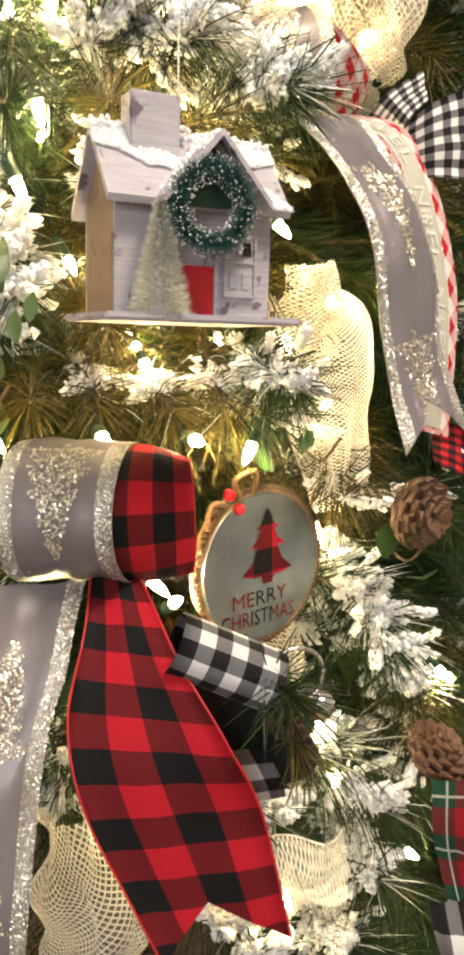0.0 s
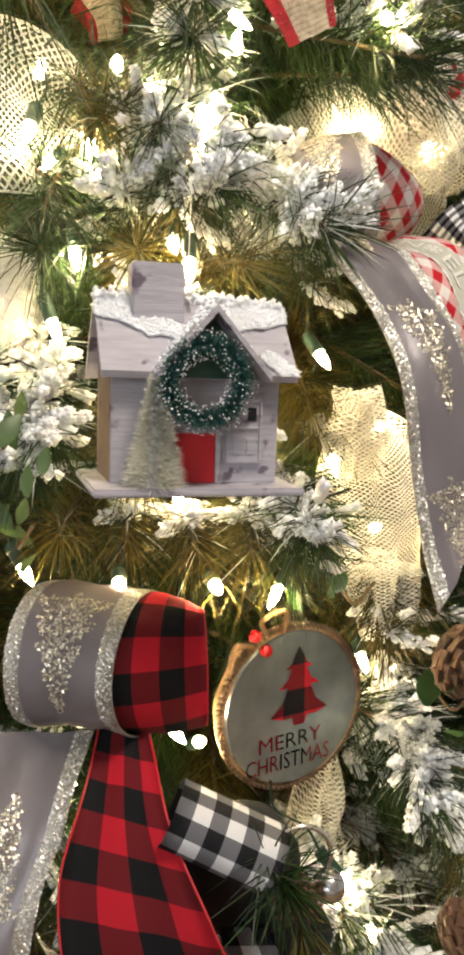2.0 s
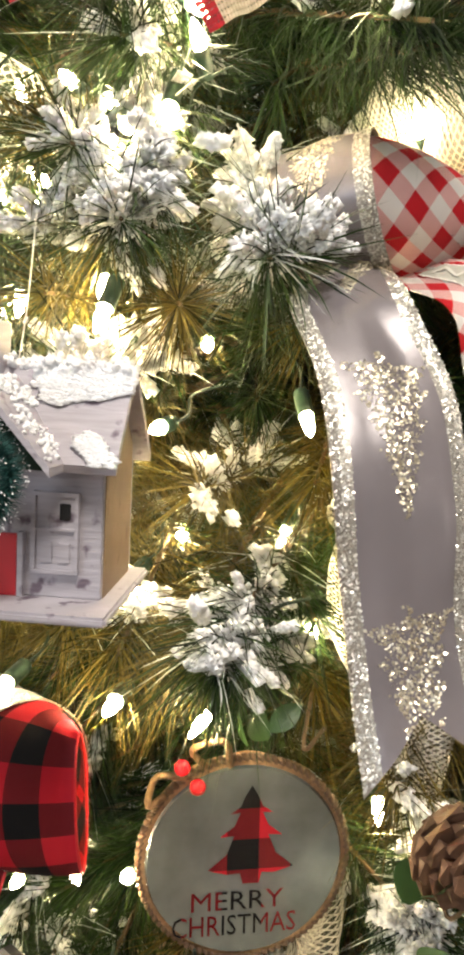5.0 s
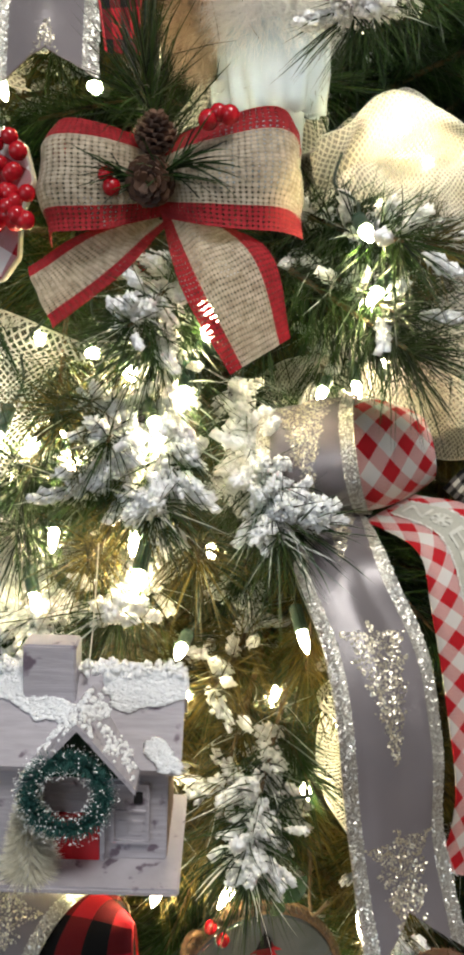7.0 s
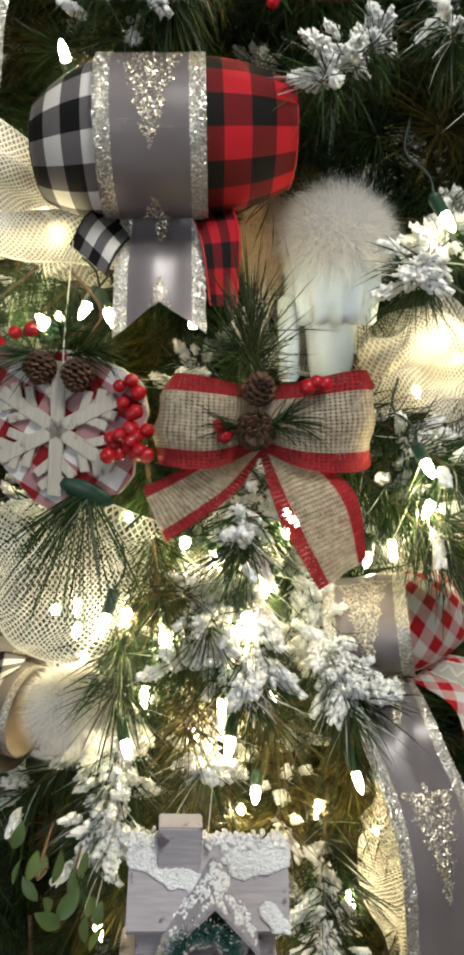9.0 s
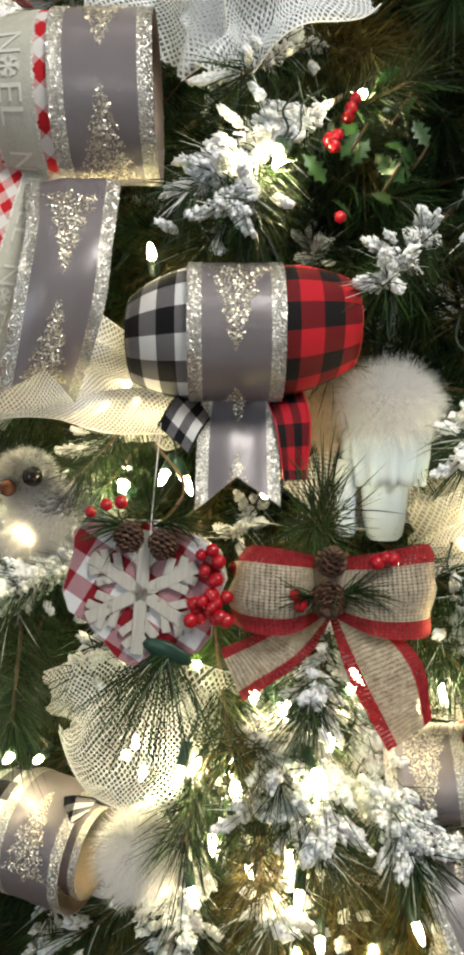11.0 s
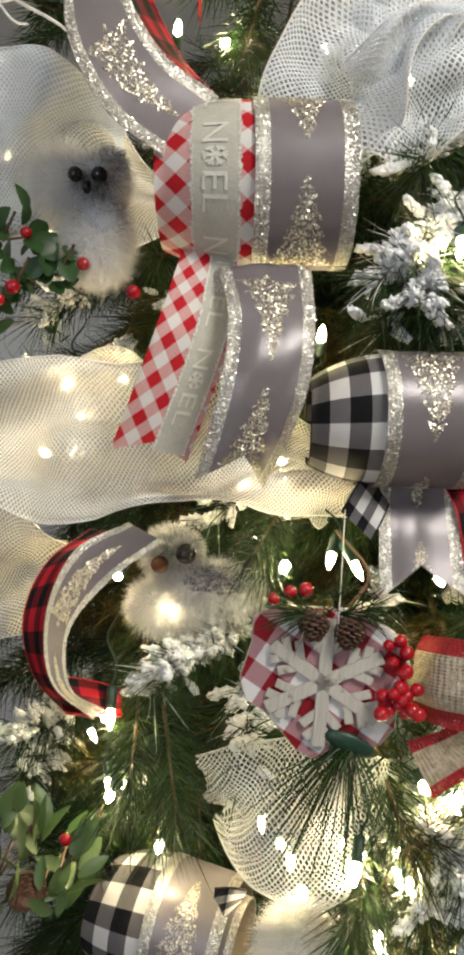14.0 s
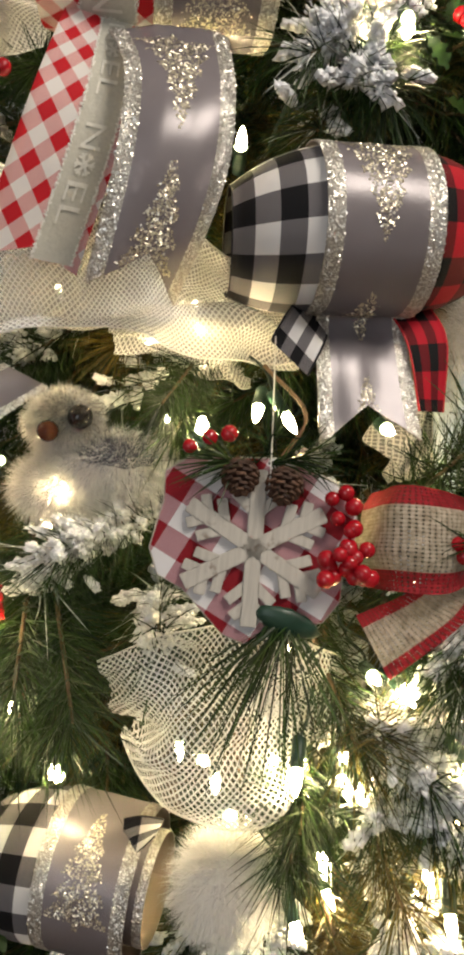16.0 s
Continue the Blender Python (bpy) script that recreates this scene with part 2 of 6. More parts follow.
M_FUR = island("white_fur", (0.85, 0.85, 0.86), (0.95, 0.94, 0.92), 0.8, trans=0.45)
M_FURTAN = island("tan_fur", (0.55, 0.44, 0.33), (0.8, 0.68, 0.55), 0.8, trans=0.3)
M_FURGREY = island("grey_fur", (0.07, 0.07, 0.1), (0.7, 0.73, 0.8), 0.8, trans=0.2)
M_CERAMIC = plain("pale_blue_glaze", (0.58, 0.68, 0.75), 0.22, var=0.08, scale=30, bump=0.05)
M_TWIG = plain("white_twig", (0.8, 0.8, 0.8), 0.7, var=0.06)
M_WOODW = weathered("whitewashed_wood", (0.56, 0.53, 0.47), (0.26, 0.21, 0.17), (420, 420, 26))
M_WALL = plain("grey_wall_paint", (0.84, 0.86, 0.89), 0.8, var=0.04, scale=8, bump=0.1)
M_CEIL = plain("white_ceiling_paint", (0.8, 0.8, 0.78), 0.9, var=0.03, scale=8, bump=0.1)
M_FLOOR = weathered("oak_floor", (0.36, 0.24, 0.14), (0.16, 0.1, 0.06), (3, 30, 30))

M_BULB = Nodes("lit_bulb")
M_BULB.set((1, 0.85, 0.6), 0.3)
M_BULB.b.inputs["Emission Color"].default_value = (1.0, 0.8, 0.45, 1)
M_BULB.b.inputs["Emission Strength"].default_value = BULB
M_BULB = M_BULB.mat

# ---- mesh helpers ----


def mesh_of(name, verts, faces, mats, index=None, smooth=False, uvs=None):
    me = bpy.data.meshes.new(name)
    me.from_pydata([tuple(map(float, v)) for v in verts], [], faces)
    for m in mats if isinstance(mats, (list, tuple)) else (mats,):
        me.materials.append(m)
    if index is not None:
        me.polygons.foreach_set("material_index", index)
    if smooth:
        me.polygons.foreach_set("use_smooth", [True] * len(faces))
    if uvs is not None:
        layer = me.uv_layers.new(name="UVMap")
        flat = [c for f in faces for i in f for c in uvs[i]]
        layer.data.foreach_set("uv", flat)
    me.update()
    return me


def child(name, me, parent, label=""):
    ob = new(name, me)
    ob.parent = parent
    return tagged(ob, label)


def part(name, bm, material, parent, label="", smooth=False):
    """Links a bmesh as one mesh object under a thing or a part."""
    me = bpy.data.meshes.new(name)
    if smooth:
        for f in bm.faces:
            f.smooth = True
    bm.to_mesh(me)
    bm.free()
    me.materials.append(material)
    ob = new(name, me)
    ob.parent = parent
    return tagged(ob, label)


def thing(name, label, category, group="", m=None, kind=""):
    ob = new(name)
    ob.empty_display_size = 0.02
    if m is not None:
        ob.matrix_world = m
    return tagged(ob, label, category, group, kind)


def box(x0, x1, y0, y1, z0, z1, bevel=0.0008, bm=None):
    own = bmesh.new()
    bmesh.ops.create_cube(own, size=1.0, matrix=Matrix.LocRotScale(((x0 + x1) / 2, (y0 + y1) / 2, (z0 + z1) / 2), None, (x1 - x0, y1 - y0, z1 - z0)))
    if bevel:
        bmesh.ops.bevel(own, geom=own.edges[:], offset=bevel, segments=2, affect="EDGES")
    return own


def prism(profile, y0, y1, bevel=0.0):
    """A profile of (x, z) pairs, drawn out from y0 to y1."""
    bm = bmesh.new()
    face = bm.faces.new([bm.verts.new((x, y0, z)) for x, z in profile])
    out = bmesh.ops.extrude_face_region(bm, geom=[face])
    bmesh.ops.translate(bm, vec=(0, y1 - y0, 0), verts=[v for v in out["geom"] if isinstance(v, bmesh.types.BMVert)])
    bmesh.ops.recalc_face_normals(bm, faces=bm.faces[:])
    if bevel:
        bmesh.ops.bevel(bm, geom=bm.edges[:], offset=bevel, segments=2, affect="EDGES")
    return bm


def ball(r, m=None, sub=2, rough=0.0, seed=0):
    bm = bmesh.new()
    bmesh.ops.create_icosphere(bm, subdivisions=sub, radius=r)
    if rough:
        for v in bm.verts:
            v.co *= 1 + rough * noise.noise(v.co / r * 1.7 + Vector((seed * 3.1, seed, 0)))
    if m is not None:
        bmesh.ops.transform(bm, matrix=m, verts=bm.verts)
    return bm


def catmull(pts, per):
    """A smooth curve through the points, per samples a stretch."""
    p = np.array(pts, float)
    p = np.vstack([2 * p[0] - p[1], p, 2 * p[-1] - p[-2]])
    out = []
    for i in range(1, len(p) - 2):
        for s in np.arange(per) / per:
            a, b, c, d = p[i - 1], p[i], p[i + 1], p[i + 2]
            out.append(0.5 * (2 * b + (c - a) * s + (2 * a - 5 * b + 4 * c - d) * s * s + (3 * b - a - 3 * c + d) * s**3))
    out.append(p[-2])
    return np.array(out)


def tube(pts, r, per=6, sides=7, taper=0.0):
    c = catmull(pts, per)
    n = len(c)
    tang = np.gradient(c, axis=0)
    verts, faces = [], []
    ref = np.array([0.3, 0.2, 1.0])
    for i in range(n):
        t = tang[i] / (np.linalg.norm(tang[i]) + 1e-9)
        a = np.cross(t, ref)
        a /= np.linalg.norm(a) + 1e-9
        b = np.cross(t, a)
        ri = r * (1 - taper * i / (n - 1))
        for k in range(sides):
            w = 2 * math.pi * k / sides
            verts.append(c[i] + ri * (math.cos(w) * a + math.sin(w) * b))
    for i in range(n - 1):
        for k in range(sides):
            faces.append((i * sides + k, i * sides + (k + 1) % sides, (i + 1) * sides + (k + 1) % sides, (i + 1) * sides + k))
    faces.append(tuple(range(sides)))
    faces.append(tuple(range((n - 1) * sides, n * sides))[::-1])
    return verts, faces


def strips(base, way, length, width, bend=None, steps=2):
    """Thin tapering blades: arrays of feet, directions, lengths and widths. Returns vertices and faces."""
    n = len(base)
    rnd = np.random.normal(size=(n, 3))
    side = np.cross(way, rnd)
    side /= np.linalg.norm(side, axis=1, keepdims=True) + 1e-9
    bend = np.zeros((n, 3)) if bend is None else bend
    rows = []
    for k in range(steps):
        s = k / steps
        mid = base + way * (length * s)[:, None] + bend * (s * s)
        w = side * (width * (1 - 0.45 * s) / 2)[:, None]
        rows += [mid - w, mid + w]
    rows.append(base + way * length[:, None] + bend)
    per = 2 * steps + 1
    verts = np.stack(rows, 1).reshape(-1, 3)
    faces = []
    for i in range(n):
        o = i * per
        for k in range(steps - 1):
            faces.append((o + 2 * k, o + 2 * k + 1, o + 2 * k + 3, o + 2 * k + 2))
        faces.append((o + per - 3, o + per - 2, o + per - 1))
    return verts, faces


def unit(v):
    return v / (np.linalg.norm(v, axis=-1, keepdims=True) + 1e-9)


# ---- ribbons ----
RNG = np.random.default_rng(7)


class Strip:
    """A ribbon between two edge curves, with its lengths, so that marks can be laid on it."""

    def __init__(self, left, right, per=10, across=8, crown=0.0, ripple=0.0, seed=0):
        l, r = catmull(left, per), catmull(right, per)
        s = np.linspace(0, 1, across + 1)[None, :, None]
        g = l[:, None] * (1 - s) + r[:, None] * s
        du, dv = np.gradient(g, axis=1), np.gradient(g, axis=0)
        nrm = unit(np.cross(dv, du))
        along = np.r_[0, np.cumsum(np.linalg.norm(np.diff((l + r) / 2, axis=0), axis=1))]
        lift = crown * (4 * s[..., 0] * (1 - s[..., 0]))
        if ripple:
            ph = RNG.uniform(0, 6, 4)
            lift = lift + ripple * (np.sin(along[:, None] * 95 + ph[0] + 2.2 * s[..., 0]) * 0.6 + np.sin(along[:, None] * 41 + ph[1] - 5 * s[..., 0]) * 0.8 + np.sin(14 * s[..., 0] + ph[2] + along[:, None] * 17) * 0.7)
        self.g = g + nrm * lift[..., None]
        du, dv = np.gradient(self.g, axis=1), np.gradient(self.g, axis=0)
        self.n, self.v = unit(np.cross(dv, du)), along
        self.width = float(np.median(np.linalg.norm(r - l, axis=1)))

    def mesh(self, name, front, back=None, width=None, thick=0.00035, fork=0.0):
        a, b, _ = self.g.shape
        width = width or self.width
        us = np.linspace(0, 1, b)
        total = self.v[-1]
        g, nr, vv = self.g, self.n, np.repeat(self.v[:, None], b, 1)
        if fork:
            vv = vv * ((total - fork * (1 - np.abs(2 * us - 1))) / total)[None]
            g, nr = self.at(np.repeat(us[None], a, 0).ravel(), vv.ravel())
        g, nr = g.reshape(-1, 3), nr.reshape(-1, 3)
        verts = np.concatenate([g + nr * thick, g - nr * thick])
        uvs = [(us[j] * width, vv[i, j]) for _ in (0, 1) for i in range(a) for j in range(b)]
        o, faces, index = a * b, [], []
        for i in range(a - 1):
            for j in range(b - 1):
                p, q, r, s = i * b + j, i * b + j + 1, (i + 1) * b + j + 1, (i + 1) * b + j
                faces += [(s, r, q, p), (o + p, o + q, o + r, o + s)]
                index += [0, 1]
            for j in (0, b - 1):
                p, s = i * b + j, (i + 1) * b + j
                faces.append((p, s, o + s, o + p) if j == 0 else (s, p, o + p, o + s))
                index.append(0)
        return mesh_of(name, verts, faces, [front, back or front], index, True, uvs)

    def at(self, u, v):
        """Places and normals for arrays of u (0 to 1 across) and v (metres along)."""
        a, b, _ = self.g.shape
        fi = np.interp(v, self.v, np.arange(a)).clip(0, a - 1.001)
        fj = (np.asarray(u) * (b - 1)).clip(0, b - 1.001)
        i, j = fi.astype(int), fj.astype(int)
        x, y = (fi - i)[:, None], (fj - j)[:, None]
        mix = lambda q: (q[i, j] * (1 - x) + q[i + 1, j] * x) * (1 - y) + (q[i, j + 1] * (1 - x) + q[i + 1, j + 1] * x) * y  # noqa: E731
        return mix(self.g), unit(mix(self.n))

    def flakes(self, name, u, v, mat, size=(0.0004, 0.001), lift=0.0006, tilt=0.6):
        p, n = self.at(u, v)
        k = len(p)
        n2 = unit(n + RNG.normal(size=(k, 3)) * tilt * 0.6)
        a = unit(np.cross(n2, RNG.normal(size=(k, 3))))
        b = np.cross(n2, a)
        s = RNG.uniform(*size, k)[:, None]
        c = p + n * lift
        verts = np.stack([c - a * s, c - b * s, c + a * s, c + b * s], 1).reshape(-1, 3)
        return mesh_of(name, verts, [(4 * i, 4 * i + 1, 4 * i + 2, 4 * i + 3) for i in range(k)], mat)


def tree_marks(length, width, gap, first, flip, turn=False):
    """Scattered (u, v) in the outline of fir trees with drooping tiers, one tree every gap metres."""
    us, vs = [], []
    v0 = first
    while v0 < length - 0.01:
        k = 1450
        h = RNG.uniform(0, 1, k) ** 0.6
        tier = (h * 5.0) % 1.0
        reach = 0.0215 * h**0.9 + 0.0008
        x = RNG.uniform(-1, 1, k)
        keep = (np.abs(x) < 0.66 + 0.34 * tier) & (RNG.uniform(size=k) < 0.97 - 0.35 * np.abs(x) * (1 - tier))
        h, x = h[keep], (x * reach)[keep] + RNG.normal(size=int(keep.sum())) * 0.0005
        stem = RNG.uniform(0.98, 1.08, 26)
        h, x = np.concatenate([h, stem]), np.concatenate([x, RNG.normal(size=26) * 0.0011])
        y = (h if not flip else 1 - h) * 0.066 + (0.006 if flip else 0.0)
        us.append(0.5 + x / width)
        vs.append(v0 + y)
        v0 += gap
        flip = not flip if turn else flip
    trees = []
    for u, v in zip(us, vs):
        keep = (v < length - 0.004) & (v > 0)
        if keep.sum() > 12:
            trees.append((u[keep], v[keep]))
    return trees


def ribbon(parent, name, strip, kind, label="", fork=0.0, first=0.012, gap=0.078, flip=False, noel=True, band_at=(0.36, 0.78), turn=False):
    """One length of ribbon under its bow, with the glitter or the lettering that lies on it."""
    mats = {"satin": (M_SATIN, M_SATIN_BACK), "buffalo": (M_BUFFALO, M_BUFFALO), "bw": (M_BW, M_BW), "bws": (M_BWS, M_BWS), "ging": (M_GING, M_GING), "jute": (M_BURLAP, M_BURLAP), "tartan": (M_TARTAN, M_TARTAN), "redsmall": (M_REDSMALL, M_REDSMALL)}[kind]
    w = {"satin": 0.064, "jute": 0.074}.get(kind, 0.064)
    ob = child(name, strip.mesh(name, *mats, width=w, fork=fork), parent, label)
    total = strip.v[-1]
    cut = lambda u, v: v < total - fork * (1 - np.abs(2 * u - 1)) - 0.001 if fork else v < total  # noqa: E731
    if kind == "satin":
        k = int(total * 24000)
        u, v = RNG.uniform(0, 0.148, k), RNG.uniform(0, total, k)
        u = np.where(RNG.uniform(size=k) < 0.5, u, 1 - u)
        m = cut(u, v)
        child("glitter_edge", strip.flakes("glitter_edge", u[m], v[m], M_GLIT, (0.0003, 0.0007)), ob, "silver glitter border")
        for u, v in tree_marks(total, w, gap, first, flip, turn):
            m = cut(u, v)
            child("glitter_tree", strip.flakes("glitter_tree", u[m], v[m], M_GOLD, (0.0004, 0.0009)), ob, "champagne glitter fir tree motif")
    elif kind in ("buffalo", "bw"):
        nm = "selvedge"
        for e in (0.0, 1.0):
            v = np.linspace(0.0, total, max(8, int(total / 0.008)))
            p, n = strip.at(np.full(len(v), e), v)
            vs, fs = tube(p[:: max(1, len(p) // 30)], 0.0007, 2, 5)
            child(nm, mesh_of(nm, vs, fs, M_RED if kind == "buffalo" else M_BLACK, smooth=True), ob)
    elif kind == "ging" and noel:
        b = np.linspace(0.004, total - 0.004, 60)
        lo, hi = band_at
        cols = 7
        rows = [strip.at(np.full(60, e), b) for e in np.linspace(lo, hi, cols)]
        verts = np.concatenate([q + m * 0.0008 for q, m in rows])
        quads = [(60 * j + i, 60 * j + 60 + i, 60 * j + 61 + i, 60 * j + i + 1) for j in range(cols - 1) for i in range(59)]
        band = child("woven_band", mesh_of("woven_band", verts, quads, M_BAND, smooth=True), ob, "pale sage band lettered in white")
        for e in (lo, hi):
            v = RNG.uniform(0.004, total - 0.004, int(total * 2600))
            u = np.full(len(v), e) + RNG.normal(size=len(v)) * 0.008
            child("stitching", strip.flakes("stitching", u, v, M_PALE, (0.0004, 0.0007), 0.0011, 0.1), band)
        v0 = 0.008
        while v0 + 0.054 < total:
            word = (("N", 0.0, 0.013), ("", 0.015, 0.012), ("E", 0.030, 0.010), ("L", 0.0425, 0.010))
            for body, dv, ln in word:
                lettering(strip, body, lo + 0.1, hi - 0.1, v0 + dv, ln, band)
            v0 += 0.068
    return ob


def text_mesh(body, size=1.0):
    """Flat lettering as vertices and faces, its lower left corner at the origin."""
    cu = bpy.data.curves.new("lettering", "FONT")
    cu.body, cu.size, cu.resolution_u = body, size, 2
    ob = bpy.data.objects.new("lettering", cu)
    scene.collection.objects.link(ob)
    me = ob.evaluated_get(bpy.context.evaluated_depsgraph_get()).to_mesh()
    v = np.array([tuple(p.co) for p in me.vertices])
    f = [tuple(p.vertices) for p in me.polygons]
    bpy.data.objects.remove(ob)
    bpy.data.curves.remove(cu)
    v -= v.min(0)
    return v, f


def flake_mesh():
    """A six-armed snowflake in a unit square, which stands for the letter O."""
    v, f = [], []
    for k in range(3):
        c, s = math.cos(math.pi * k / 3 + 0.52), math.sin(math.pi * k / 3 + 0.52)
        o = len(v)
        v += [(0.5 + c * a - s * b, 0.5 + s * a + c * b, 0) for a, b in ((-0.5, -0.07), (0.5, -0.07), (0.5, 0.07), (-0.5, 0.07))]
        f.append((o, o + 1, o + 2, o + 3))
        for e in (-1, 1):
            o = len(v)
            v += [(0.5 + c * a - s * b, 0.5 + s * a + c * b, 0) for a, b in ((e * 0.22, 0), (e * 0.34, 0), (e * 0.5, 0.16), (e * 0.42, 0.2))]
            v += [(0.5 + c * a - s * b, 0.5 + s * a + c * b, 0) for a, b in ((e * 0.22, 0), (e * 0.34, 0), (e * 0.5, -0.16), (e * 0.42, -0.2))]
            f += [(o, o + 1, o + 2, o + 3), (o + 4, o + 5, o + 6, o + 7)]
    return np.array(v), f


def lettering(strip, body, u0, u1, v0, length, parent):
    if body:
        v, f = text_mesh(body)
    else:
        v, f = flake_mesh()
    u = u0 + (u1 - u0) * v[:, 1] / v[:, 1].max()
    w = v0 + length * v[:, 0] / v[:, 0].max()
    p, n = strip.at(u, w)
    child("lettering", mesh_of("lettering", p + n * 0.0016, f, M_LETTER), parent, "white woven word")


def ring(a, b, up, ha, hb, depth, depth_b=None, line=None, start=-200.0, end=160.0, lean_a=0.0, lean_b=0.0, **kw):
    """A loop of ribbon: a and b are the centres of its two edges, ha and hb their half heights, depth the half
    depth; line: two places that give the axis, where the loop is skewed against a neighbour; lean: how far an edge
    reaches out in front."""
    a, b, up = np.array(a), np.array(b), unit(np.array(up, float))
    depth_b = depth_b or depth
    axis = unit(np.array(line[1]) - np.array(line[0])) if line else unit(b - a)
    up = unit(up - axis * (up @ axis))
    fwd = np.cross(axis, up)
    if fwd[1] > 0:
        fwd = -fwd
    l, r = [], []
    for w in np.radians(np.linspace(start, end, 15)):
        q = np.cos(w)
        l.append(a + (fwd * depth - axis * lean_a) * q - up * ha * np.sin(w))
        r.append(b + (fwd * depth_b + axis * lean_b) * q - up * hb * np.sin(w))
    return Strip(l, r, per=3, **kw)


def along(a, b, t):
    """A place on the line from a to b."""
    return tuple(np.array(a) * (1 - t) + np.array(b) * t)

# ---- the room ----


def slab(name, x0, x1, y0, y1, z0, z1, mat, label):
    bm = box(x0, x1, y0, y1, z0, z1, 0.0)
    ob = part(name, bm, mat, None)
    return tagged(ob, label, name.split("_")[0], kind="structure")


slab("floor", -2.6, 2.6, -2.7, 1.9, -0.1, 0.0, M_FLOOR, "brown oak floor of the room")
slab("ceiling", -2.6, 2.6, -2.7, 1.9, 2.6, 2.7, M_CEIL, "plain white painted ceiling")
slab("wall_north", -2.6, 2.6, 1.8, 1.9, 0.0, 2.6, M_WALL, "pale grey painted wall behind the tree")
slab("wall_east", 2.5, 2.6, -2.6, 1.8, 0.0, 2.6, M_WALL, "pale grey painted wall")
slab("wall_west", -2.6, -2.5, -2.6, 1.8, 0.0, 2.6, M_WALL, "pale grey painted wall")
wall_s = thing("wall_south", "pale grey painted wall with a window opening", "wall", kind="structure")
for n, (x0, x1, z0, z1) in enumerate(((-2.6, -2.2, 0, 2.6), (-0.8, 2.6, 0, 2.6), (-2.2, -0.8, 0, 1.1), (-2.2, -0.8, 2.4, 2.6))):
    part("wall_panel", box(x0, x1, -2.7, -2.6, z0, z1, 0.0), M_WALL, wall_s)

# ---- the tree: trunk, branches of long needles, flocked snow ----
AXIS = Vector((0.0, 0.55, 0.0))


def shell(z):
    """The tree's half width at a height."""
    return max(0.05, 0.56 + 0.06 * (1.4 - z) if 0.9 < z < 1.95 else (0.59 + 0.45 * (0.9 - z) * 0.6 if z <= 0.9 else 0.527 - 0.85 * (z - 1.95)))


def branch_meshes(seed, snow, khaki, length=0.17, count=430):
    rng = np.random.default_rng(seed)
    np.random.seed(seed)
    y = rng.uniform(0.0, 1.0, count) ** 0.8 * length
    a = rng.uniform(0, 2 * math.pi, count)
    radial = np.stack([np.cos(a), np.zeros(count), np.sin(a)], 1)
    spread = rng.uniform(0.35, 1.0, count) * (1 - 0.35 * (y / length) ** 3)
    way = unit(radial * spread[:, None] + np.array([0, 1.0, 0]) * rng.uniform(0.45, 1.0, count)[:, None])
    base = np.stack([np.zeros(count), y, np.zeros(count)], 1) + radial * 0.002
    ln = rng.uniform(0.03, 0.062, count)
    bend = np.stack([rng.normal(size=count) * 0.003, np.zeros(count), -rng.uniform(0.0, 0.012, count)], 1)
    v, f = strips(base, way, ln, rng.uniform(0.0007, 0.0012, count), bend, 3)
    frosted = (rng.uniform(size=count) < 0.2 * min(snow, 1.2)) & (radial[:, 2] > -0.3)
    needles = mesh_of("needles", v, f, [M_KHAKI if khaki else M_NEEDLE, M_FROST], np.repeat(frosted.astype(int), 3).tolist())
    sv, sf = tube([(0, -0.06, 0), (0, 0.05, 0.001), (0, length * 0.98, 0)], 0.0028, 4, 6, 0.6)
    stem = mesh_of("pine_branch", sv, sf, M_STEM, smooth=True)
    white = None
    if snow:
        verts, faces = [], []
        iv = np.array([(1, 0, 0), (-1, 0, 0), (0, 1, 0), (0, -1, 0), (0, 0, 1), (0, 0, -1)], float)
        jf = [(0, 2, 4), (2, 1, 4), (1, 3, 4), (3, 0, 4), (2, 0, 5), (1, 2, 5), (3, 1, 5), (0, 3, 5)]
        lumps = []
        for k in range(int(52 * snow)):
            i = int(rng.integers(count))
            if radial[i, 2] > -0.4 and y[i] > length * 0.15:
                out = rng.uniform(0.05, 1.0) ** 1.6
                lumps.append((base[i] + way[i] * ln[i] * out * 0.75, way[i], rng.uniform(0.0085, 0.0125) * (1 - 0.62 * out)))
        for c0, w0, r0 in lumps:
            for k in range(int(12 + 8600 * r0)):
                d = rng.normal(size=3)
                d = d / np.linalg.norm(d) * r0 * rng.uniform(0, 1) ** 0.5
                d = d * 0.62 + w0 * (d @ w0) * 1.5
                s = rng.uniform(0.0011, 0.0027)
                p = iv * (rng.uniform(0.7, 1.3, (len(iv), 1))) * s * rng.uniform(0.6, 1.4, 3)
                p = p + np.outer(p @ w0, w0) * rng.uniform(0.0, 1.2)
                o = len(verts)
                verts += list(p + c0 + d)
                faces += [tuple(o + e for e in q) for q in jf]
        white = mesh_of("snow", verts, faces, M_SNOW, smooth=True)
    return stem, needles, white


